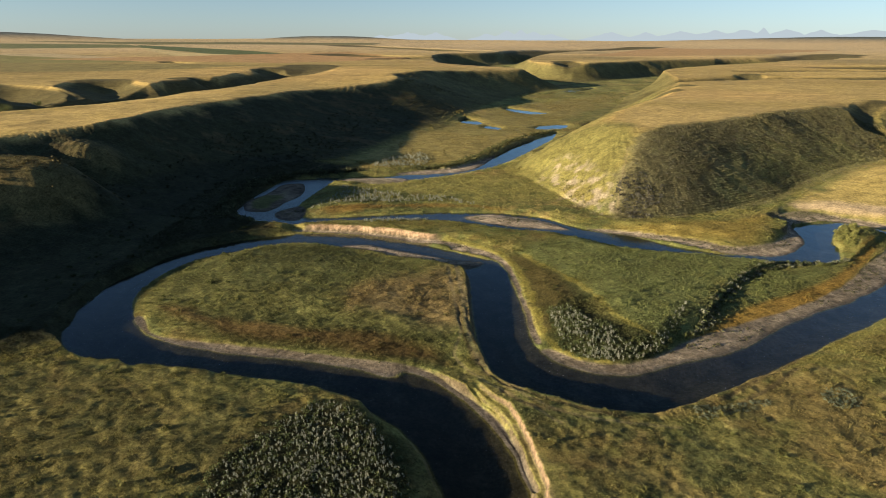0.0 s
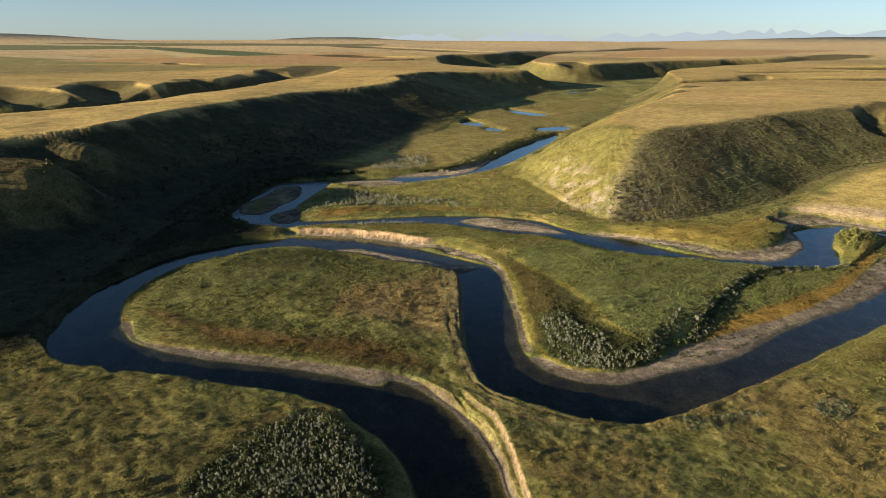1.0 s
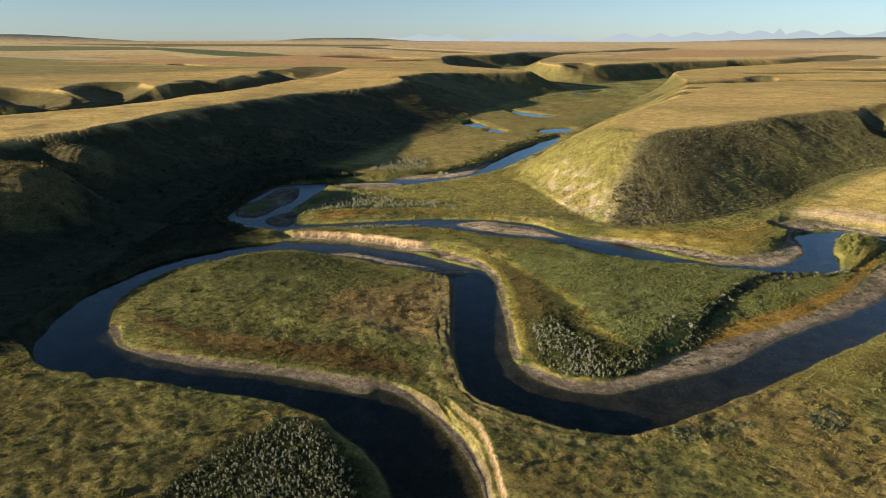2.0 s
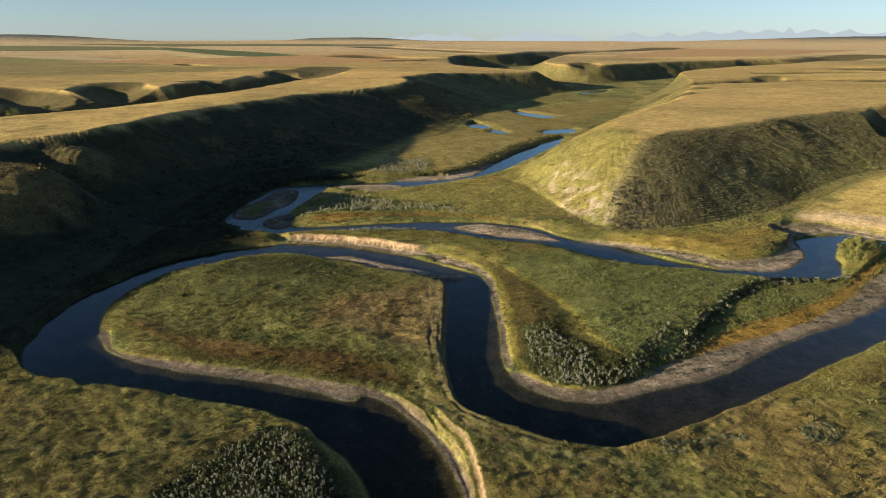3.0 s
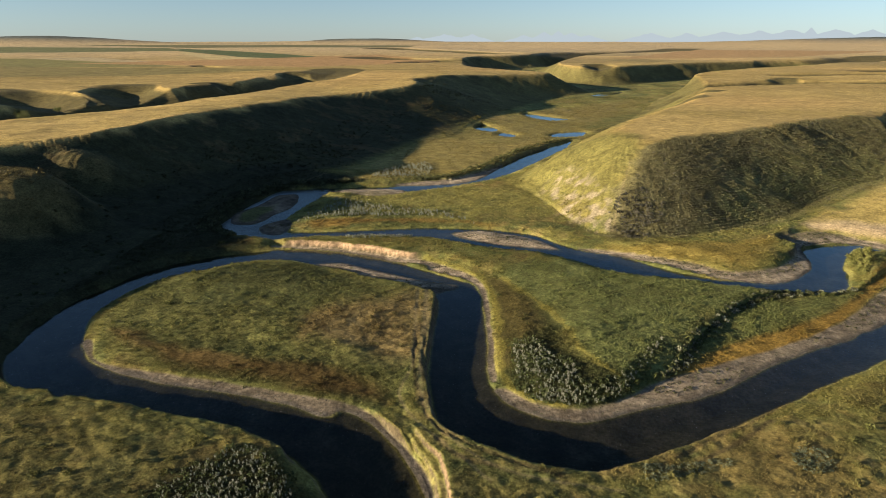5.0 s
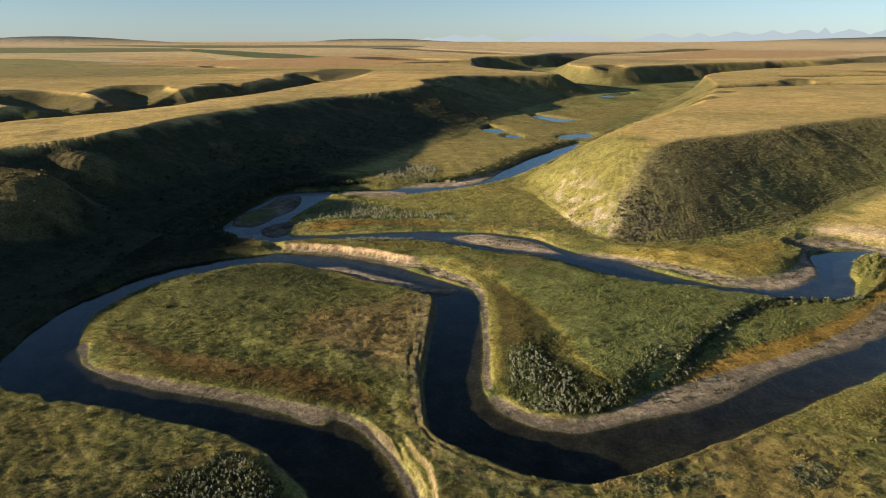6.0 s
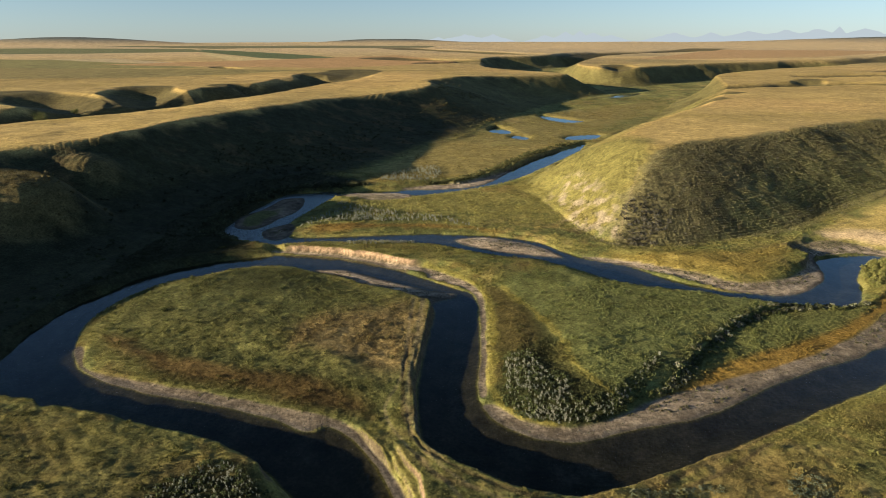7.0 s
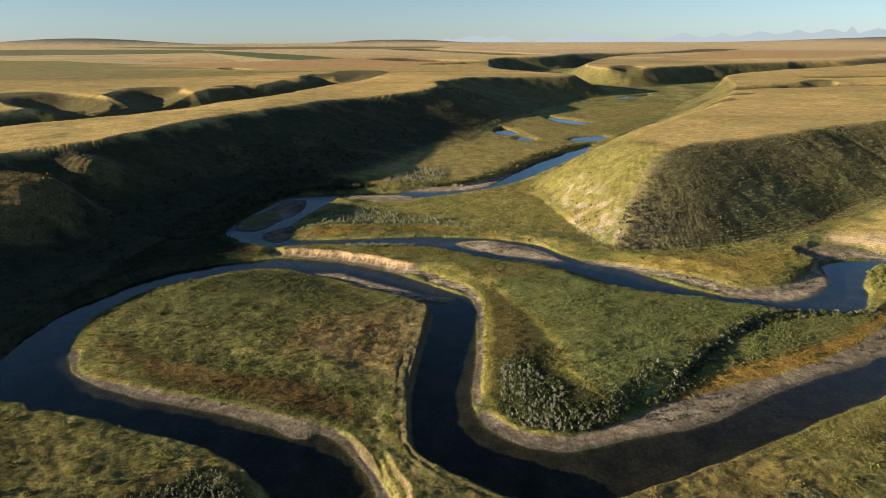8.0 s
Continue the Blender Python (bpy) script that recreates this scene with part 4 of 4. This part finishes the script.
def plant_meadow():
    rng = np.random.default_rng(5)
    tri, col = [], []

    def add(made):
        tri.append(made[0])
        col.append(made[1])

    x, y, z, c, t, bed = sites(rng, 100000, -105, 68, 130, 126)
    h = rng.uniform(0.10, 0.24, len(x)) * (1 + 0.5 * rough(x, y, 3, 111))
    kind = rng.uniform(0, 1, (len(x), 1))
    tone = np.where(kind < 0.3, c * 0.75 + np.array((0.004, 0.012, 0.003)), c * 0.92)
    add(leaves(rng, x, y, z, h, h * 1.4, h * 0.42, tone * 1.1, 6, 0.45))
    # sage-green clumps along the near bank
    for ring in SAGE:
        x, y, z, c, t, bed = sites(rng, 1500, min(p[0] for p in ring), min(p[1] for p in ring), max(p[0] for p in ring), max(p[1] for p in ring), 0.6, 2, ring)
        x, y, z = x[:230], y[:230], z[:230]
        h = rng.uniform(0.18, 0.42, len(x))
        add(leaves(rng, x, y, z, h, h * 0.8, h * 0.3, np.array((0.125, 0.140, 0.085)) * rng.uniform(0.6, 1.4, (len(x), 1)), 16))
    # dark green herbs between the silver shrubs
    for ring, many in ((FORE_PATCH, 1100), (MID_PATCH, 1000)):
        x, y, z, c, t, bed = sites(rng, 5000, min(p[0] for p in ring), min(p[1] for p in ring), max(p[0] for p in ring), max(p[1] for p in ring), 0.5, 2, ring)
        x, y, z = x[:many], y[:many], z[:many]
        h = rng.uniform(0.3, 0.7, len(x))
        add(leaves(rng, x, y, z, h, h * 0.9, h * 0.32, np.array((0.066, 0.080, 0.031)) * rng.uniform(0.6, 1.6, (len(x), 1)), 16))
    x, y, z, c, t, bed = sites(rng, 116000, -92, 110, 150, 216)
    h = rng.uniform(0.18, 0.38, len(x)) * (1 + 0.5 * rough(x, y, 7, 113)) * np.where(c[:, 0] > 1.32 * c[:, 1], 0.6, 1.0)
    add(leaves(rng, x, y, z, h, h * 0.9, h * 0.38, c * 1.05, 6, 0.6))
    x, y, z, c, t, bed = sites(rng, 34000, -100, 214, 180, 330)
    ok = (t < 0.12) & (x < 150)
    x, y, z, c = x[ok], y[ok], z[ok], c[ok]
    h = rng.uniform(0.3, 0.65, len(x))
    add(leaves(rng, x, y, z, h, h * 0.9, h * 0.38, c * 1.05, 6, 0.6))
    # darker low bushes among the grass
    x, y, z, c, t, bed = sites(rng, 900, -105, 66, 140, 215, 1.0)
    h = rng.uniform(0.4, 0.95, len(x))
    add(leaves(rng, x, y, z, h, h * 0.9, h * 0.26, c * 0.55 + np.array((0.01, 0.018, 0.004)), 34))
    # taller bushes along the terrace edge
    k = rng.integers(0, len(SCARP) - 1, 620)
    p = SCARP[k] + (SCARP[k + 1] - SCARP[k]) * rng.uniform(0, 1, (620, 1)) + rng.normal(size=(620, 2)) * 0.8 + np.array((0.4, -0.3))
    zs = terrain(p[:, 0], p[:, 1])
    ok = zs[3] > 0.6
    p, zz = p[ok], zs[0][ok]
    h = rng.uniform(0.4, 1.0, len(p))
    add(leaves(rng, p[:, 0], p[:, 1], zz, h, h * 0.8, h * 0.28, np.where(rng.uniform(0, 1, (len(p), 1)) < 0.3, np.array((0.17, 0.175, 0.12)), np.array((0.075, 0.085, 0.034))) * rng.uniform(0.7, 1.5, (len(p), 1)), 30))
    # bushes along the cut bank of the upper river, and grey brush at the foot of the spur
    bank_line = spline(UPPER_NORTH[:7], 8)
    k = rng.integers(0, len(bank_line) - 1, 700)
    p = bank_line[k] + rng.normal(size=(700, 2)) * 2.0 + np.array((-4.5, 3.5))
    foot_brush = spline([(67, 234), (76, 239), (82, 232), (78, 221), (70, 218.5), (65, 224)], 4, True)
    q = np.column_stack([rng.uniform(56, 100, 1800), rng.uniform(206, 256, 1800)])
    q = q[(signed(q[:, 0], q[:, 1], foot_brush, 30) + 3 * rough(q[:, 0], q[:, 1], 5, 161) + rng.uniform(-2.5, 2.5, len(q))) < -0.5]
    p = np.vstack([p, q])
    zs = terrain(p[:, 0], p[:, 1])
    ok = zs[3] > 0.6
    grey = (np.arange(len(p)) >= 700)[ok]
    p, zz = p[ok], zs[0][ok]
    h = rng.uniform(0.5, 1.2, len(p))
    tone = np.where(grey[:, None], np.array((0.080, 0.078, 0.060)), np.array((0.085, 0.088, 0.036))) * rng.uniform(0.6, 1.5, (len(p), 1))
    add(leaves(rng, p[:, 0], p[:, 1], zz, h, h * 0.85, h * 0.36, tone, 14))
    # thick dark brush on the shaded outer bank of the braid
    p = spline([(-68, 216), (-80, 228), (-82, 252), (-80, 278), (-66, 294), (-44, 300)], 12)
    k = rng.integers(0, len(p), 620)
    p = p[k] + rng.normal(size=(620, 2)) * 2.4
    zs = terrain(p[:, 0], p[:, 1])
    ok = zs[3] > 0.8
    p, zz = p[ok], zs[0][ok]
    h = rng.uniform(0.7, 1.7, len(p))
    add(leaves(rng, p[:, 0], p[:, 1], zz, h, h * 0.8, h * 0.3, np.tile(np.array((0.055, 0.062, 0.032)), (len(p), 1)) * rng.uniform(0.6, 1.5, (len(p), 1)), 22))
    # grass on the benches of the shaded side
    x, y, z, c, t, bed = sites(rng, 9000, -180, 185, -120, 268, 1.0, 3)
    ok = np.zeros(x.shape, bool)
    for hx, hy, sx, sy, level in BENCHES:
        ok |= np.hypot((x - hx) / sx, (y - hy) / sy) < 1.0
    x, y, z, c = x[ok], y[ok], z[ok], c[ok]
    h = rng.uniform(0.2, 0.45, len(x))
    add(leaves(rng, x, y, z, h, h, h * 0.5, c * 0.8, 4))
    # tufts of green on the bars
    x, y = rng.uniform(-75, 150, 26000), rng.uniform(80, 232, 26000)
    zs = terrain(x, y)
    ok = (zs[2] < -0.2) & (zs[1] + 2.5 * rough(x, y, 6, 173) > 2.6)
    x, y, z = x[ok][:1500], y[ok][:1500], zs[0][ok][:1500]
    h = rng.uniform(0.12, 0.34, len(x))
    add(leaves(rng, x, y, z, h, h * 1.4, h * 0.6, np.tile(np.array((0.070, 0.072, 0.030)), (len(x), 1)) * rng.uniform(0.6, 1.6, (len(x), 1)), 7))
    # low bushes over the far valley floor
    x, y, z, c, t, bed = sites(rng, 26000, -45, 318, 215, 780, 1.0)
    ok = (t < 0.08) & (rough(x, y * 0.6, 18, 163) + rng.uniform(-0.4, 0.4, len(x)) > 0.0)
    x, y, z, c = x[ok], y[ok], z[ok], c[ok]
    h = rng.uniform(0.3, 0.7, len(x))
    add(leaves(rng, x, y, z, h, h * 1.2, h * 0.5, c * 0.6, 4))
    # brush on the far bluff and the left valley side
    x, y, z, c, t, bed = sites(rng, 15000, -150, 190, 110, 640, 1.0, 3)
    ok = (t > 0.04) & (t < np.where(x < -40, 0.6, 0.9)) & (x < 60) & (rough(x, y, 30, 151) + rng.uniform(-0.5, 0.5, len(x)) > 0.05)
    x, y, z, c = x[ok], y[ok], z[ok], c[ok]
    h = rng.uniform(0.5, 1.2, len(x))
    add(leaves(rng, x, y, z, h, h * 0.9, h * 0.42, c * 0.9, 7))
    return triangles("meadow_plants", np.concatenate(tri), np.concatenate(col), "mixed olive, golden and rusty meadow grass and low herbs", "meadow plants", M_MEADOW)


def plant_brush():
    rng = np.random.default_rng(6)
    x, y, z, c, t, bed = sites(rng, 150000, 58, 205, 262, 400, 0.5, 3, FACE)
    edge = -signed(x, y, spline(FACE, 4, True), 20.0) + 2.5 * rough(x, y, 7, 123)
    ok = (rough(x, y, 9, 121) + rng.uniform(-0.6, 0.6, len(x)) > -0.42) & (edge > rng.uniform(0, 3, len(x)))
    x, y, z, c = x[ok], y[ok], z[ok], c[ok]
    h = rng.uniform(0.26, 0.56, len(x))
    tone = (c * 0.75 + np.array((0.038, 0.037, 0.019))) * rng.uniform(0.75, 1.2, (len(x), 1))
    grey = rng.uniform(0, 1, len(x)) < 0.06
    tone[grey] = np.array((0.13, 0.125, 0.10))
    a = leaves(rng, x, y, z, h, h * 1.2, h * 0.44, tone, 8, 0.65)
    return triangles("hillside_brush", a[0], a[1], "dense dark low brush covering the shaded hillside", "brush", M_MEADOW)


meadow = plant_meadow()
brush = plant_brush()


# ---- silver shrubs ----
def shrub_material(name, low, high):
    m, nodes, links, bsdf = material(name)
    info = nodes.new("ShaderNodeNewGeometry")
    mix = nodes.new("ShaderNodeMix")
    mix.data_type = "RGBA"
    mix.inputs["A"].default_value, mix.inputs["B"].default_value = (*low, 1), (*high, 1)
    links.new(info.outputs["Random Per Island"], mix.inputs["Factor"])
    leafy(m, nodes, links, bsdf, mix.outputs["Result"])
    return m


M_SILVER = shrub_material("silver_leaf", (0.10, 0.115, 0.075), (0.36, 0.37, 0.29))
M_STEM = shrub_material("grey_stem", (0.10, 0.08, 0.06), (0.16, 0.13, 0.10))


def mesh_of(name, verts, faces, mat):
    mesh = bpy.data.meshes.new(name)
    mesh.from_pydata([tuple(v) for v in verts], [], faces)
    mesh.materials.append(mat)
    return mesh


def shrub_meshes(seed, stems=6, clusters=64, leaf=None):
    """An upright shrub a metre high: bent stems and small leaves round their upper parts."""
    rng = np.random.default_rng(seed)
    sv, sf, lv, lf = [], [], [], []
    for i in range(stems):
        a, lean, top = rng.uniform(0, 6.28), rng.uniform(0.08, 0.36), rng.uniform(0.65, 1.0)
        path = [np.array((0.04 * math.cos(a), 0.04 * math.sin(a), -0.05)), np.array((0.5 * lean * math.cos(a), 0.5 * lean * math.sin(a), 0.45 * top)), np.array((lean * math.cos(a + 0.3), lean * math.sin(a + 0.3), top))]
        base = len(sv)
        for k, p in enumerate(path):
            for q in range(3):
                b = q * 2.094
                sv.append(p + 0.022 * (1 - 0.4 * k) * np.array((math.cos(b), math.sin(b), 0)))
        for k in range(2):
            for q in range(3):
                u, v = base + 3 * k + q, base + 3 * k + (q + 1) % 3
                sf.append((u, v, v + 3, u + 3))
        for j in range(clusters // stems):
            f = rng.uniform(0.25, 1.05)
            p = path[0] + (path[2] - path[0]) * f + rng.normal(size=3) * np.array((0.10, 0.10, 0.05))
            u = rng.normal(size=3)
            u /= np.linalg.norm(u)
            v = np.cross(u, rng.normal(size=3))
            v /= np.linalg.norm(v)
            s = rng.uniform(0.07, 0.13)
            n = len(lv)
            lv += [p - u * s, p + v * s * 0.55, p + u * s, p - v * s * 0.55]
            lf.append((n, n + 1, n + 2, n + 3))
    return mesh_of("stems", sv, sf, M_STEM), mesh_of("foliage", lv, lf, leaf or M_SILVER)


SHRUB_KINDS = [shrub_meshes(s) for s in (3, 4, 5, 6)]


def silver_shrub(kind):
    thing = new("silver_shrub")
    for name, mesh in zip(("stems", "foliage"), SHRUB_KINDS[kind]):
        ob = new(name, mesh)
        ob.parent = thing
    return tagged(thing, "upright silver-leaved shrub with thin grey stems in the grass", "shrub", "silver shrubs on the river flats")


def plant_shrubs():
    rng = np.random.default_rng(8)
    firsts = [silver_shrub(k) for k in range(len(SHRUB_KINDS))]
    rest_v, rest_f = [], []
    placed = 0
    for patch, count, single, tall in ((FORE_PATCH, 1250, 190, (0.4, 0.8)), (MID_PATCH, 620, 110, (0.5, 1.0)), (BANK_PATCH, 620, 0, (0.8, 1.5)), (SPIT_PATCH, 130, 0, (0.8, 1.3)), (FLAT_PATCH, 320, 0, (0.8, 1.5))):
        ring = spline(patch, 4, True)
        (x0, y0), (x1, y1) = ring.min(0), ring.max(0)
        x, y = rng.uniform(x0, x1, count * 3), rng.uniform(y0, y1, count * 3)
        d = signed(x, y, ring, 40)
        ok = (d < 0) & (rng.uniform(0, 1, len(x)) < 0.35 + 0.65 * smooth(rough(x, y, 6, 131), -0.5, 0.4))
        x, y = x[ok][:count], y[ok][:count]
        z, nw, nb, bed, *_ = terrain(x, y)
        for i in range(len(x)):
            if bed[i] < 0.4:
                continue
            h = rng.uniform(*tall)
            kind = int(rng.integers(len(SHRUB_KINDS)))
            m = Matrix.LocRotScale((x[i], y[i], z[i]), Euler((0, 0, rng.uniform(0, 6.28))), (h * rng.uniform(0.6, 1.0), h * rng.uniform(0.6, 1.0), h))
            if i < single:
                if placed < len(firsts):
                    ob = firsts[placed]
                else:
                    ob = copy_thing(firsts[kind], Matrix())
                ob.matrix_basis = m
                placed += 1
            else:
                mesh = SHRUB_KINDS[kind][1]
                n = sum(len(v) for v in rest_v)
                co = np.empty(3 * len(mesh.vertices), np.float32)
                mesh.vertices.foreach_get("co", co)
                mat = np.array(m)
                rest_v.append(co.reshape(-1, 3) @ mat[:3, :3].T + mat[:3, 3])
                idx = np.empty(len(mesh.loops), np.int32)
                mesh.loops.foreach_get("vertex_index", idx)
                rest_f.append(idx.reshape(-1, 4) + n)
    verts, faces = np.concatenate(rest_v), np.concatenate(rest_f)
    mesh = mesh_of("silver_thicket", verts, faces.tolist(), M_SILVER)
    tagged(new("silver_thicket", mesh), "thickets of silver-grey shrubs along the river bank", "shrubs", kind="stuff")


plant_shrubs()


# ---- stones and mud clods on the bars ----
def scatter_clods():
    rng = np.random.default_rng(12)
    x, y = rng.uniform(-80, 150, 60000), rng.uniform(78, 232, 60000)
    z, nw, nb, bed, t, gouge, land = terrain(x, y)
    ok = (nb < -0.2) & (nw > 0.4)
    x, y, z = x[ok][:6500], y[ok][:6500], z[ok][:6500]
    n = len(x)
    size = 0.06 + 0.18 * rng.uniform(0, 1, n) ** 2.5
    tone = np.array((0.105, 0.092, 0.075)) * rng.uniform(0.4, 1.2, (n, 1))
    green = rng.uniform(0, 1, n) < 0.25
    tone[green] = np.array((0.060, 0.062, 0.026))
    a0 = rng.uniform(0, 6.28, n)
    base = np.stack([np.stack([x + size * rng.uniform(0.7, 1.3, n) * np.cos(a0 + k * 1.2566), y + size * rng.uniform(0.7, 1.3, n) * np.sin(a0 + k * 1.2566), z - 0.03], -1) for k in range(5)], 1)
    top = np.stack([x + 0.2 * size * rng.normal(size=n), y + 0.2 * size * rng.normal(size=n), z + size * rng.uniform(0.35, 0.8, n)], -1)
    tri = np.stack([np.stack([base[:, k], base[:, (k + 1) % 5], top], 1) for k in range(5)], 1).reshape(-1, 3, 3)
    return triangles("bar_stones", tri, np.repeat(tone, 5, 0), "grey-brown stones and dried mud clods on the gravel bars", "stones", M_CLOD)


def clod_material():
    m, nodes, links, bsdf = material("dry_mud")
    cover = nodes.new("ShaderNodeAttribute")
    cover.attribute_name = "cover"
    links.new(cover.outputs["Color"], bsdf.inputs["Base Color"])
    bsdf.inputs["Roughness"].default_value = 0.95
    return m


M_CLOD = clod_material()
clods = scatter_clods()


# ---- willows in the far coulee ----
M_BARK = shrub_material("willow_bark", (0.10, 0.08, 0.055), (0.15, 0.12, 0.085))
M_WILLOW = shrub_material("willow_leaf", (0.07, 0.085, 0.03), (0.14, 0.15, 0.055))


def tube(points, radii, sides=6):
    verts, faces = [], []
    for p, r in zip(points, radii):
        for q in range(sides):
            b = q * 2 * math.pi / sides
            verts.append((p[0] + r * math.cos(b), p[1] + r * math.sin(b), p[2]))
    for k in range(len(points) - 1):
        for q in range(sides):
            u, v = k * sides + q, k * sides + (q + 1) % sides
            faces.append((u, v, v + sides, u + sides))
    return verts, faces


def willow(x, y, height, spread, seed):
    rng = np.random.default_rng(seed)
    z = float(terrain(np.array([x]), np.array([y]))[0][0])
    thing = new("willow_tree")
    thing.location = (x, y, z)
    trunk = new("trunk", mesh_of("trunk", *tube([(0, 0, -0.3), (0.1, 0, height * 0.2), (0.2, 0.1, height * 0.45)], [0.28, 0.22, 0.13]), M_BARK))
    trunk.parent = thing
    lv, lf = [], []
    for k in range(5):
        a = k * 1.26 + rng.uniform(-0.4, 0.4)
        tip = np.array((math.cos(a) * spread * 0.6, math.sin(a) * spread * 0.6, height * rng.uniform(0.6, 0.85)))
        start = np.array((0.12, 0.05, height * 0.25))
        limb = new("limb", mesh_of("limb", *tube([start, start * 0.5 + tip * 0.5 + np.array((0, 0, 0.2)), tip], [0.12, 0.08, 0.03], 5), M_BARK))
        limb.parent = thing
        for c in range(4):
            centre = tip * rng.uniform(0.55, 1.15) + rng.normal(size=3) * np.array((0.7, 0.7, 0.5))
            for i in range(70):
                p = centre + rng.normal(size=3) * np.array((0.65, 0.65, 0.55))
                p[2] = max(p[2], 0.25)
                u = rng.normal(size=3)
                u /= np.linalg.norm(u)
                v = np.cross(u, rng.normal(size=3))
                v /= np.linalg.norm(v)
                w = rng.uniform(0.12, 0.24)
                n = len(lv)
                lv += [p - u * w, p + v * w * 0.6, p + u * w, p - v * w * 0.6]
                lf.append((n, n + 1, n + 2, n + 3))
    crown = new("crown", mesh_of("crown", lv, lf, M_WILLOW))
    crown.parent = thing
    return tagged(thing, "low bushy green willow in the bottom of a coulee", "tree", "willows in the coulee")


for i, (wx, wy, wh, ws) in enumerate([(-279, 407, 7.5, 4.2), (-284, 412, 6.5, 3.8), (-274, 402, 7.5, 3.6), (-289, 418, 4.5, 3.0), (-290, 458, 5.0, 2.6)]):
    willow(wx, wy, wh, ws, 40 + i)


# ---- green willow bushes by the pond ----
M_BUSH = shrub_material("bush_leaf", (0.13, 0.14, 0.042), (0.26, 0.255, 0.08))
BUSH_KINDS = [shrub_meshes(s, 9, 190, M_BUSH) for s in (21, 22, 23)]


def plant_bushes():
    rng = np.random.default_rng(14)
    ring = spline([(127, 186), (129.5, 198), (136, 206.5), (142, 207), (138, 198), (131, 187)], 4, True)
    x, y = rng.uniform(126, 143, 400), rng.uniform(185, 208, 400)
    d = signed(x, y, ring, 20)
    x, y = x[d < -0.3][:46], y[d < -0.3][:46]
    z = terrain(x, y)[0]
    for i in range(len(x)):
        thing = new("willow_bush")
        for name, mesh in zip(("stems", "foliage"), BUSH_KINDS[i % 3]):
            ob = new(name, mesh)
            ob.parent = thing
        h = rng.uniform(1.1, 2.1)
        thing.matrix_basis = Matrix.LocRotScale((x[i], y[i], z[i]), Euler((0, 0, rng.uniform(0, 6.28))), (h * 1.5, h * 1.5, h))
        tagged(thing, "rounded yellow-green willow bush on the river spit", "bush", "willow bushes on the spit")


plant_bushes()


# ---- flecks of foam drifting on the near water ----
def foam():
    rng = np.random.default_rng(15)
    x, y = rng.uniform(-85, 120, 9000), rng.uniform(70, 175, 9000)
    nw = terrain(x, y)[1]
    ok = nw < -1.0
    x, y = x[ok][:700], y[ok][:700]
    n = len(x)
    a = rng.uniform(0, 6.28, n)
    s = rng.uniform(0.02, 0.05, n)
    tri = []
    for k in range(4):
        p = [np.stack([x, y, np.full(n, 0.03)], -1)]
        for q in (k, k + 1):
            b = a + q * 1.5708
            p.append(np.stack([x + s * np.cos(b), y + s * np.sin(b), np.full(n, 0.004)], -1))
        tri.append(np.stack(p, 1))
    return triangles("foam_flecks", np.concatenate(tri), np.full((4 * n, 3), 0.30), "tiny pale foam flecks floating on the river", "foam", M_CLOD)


foam()
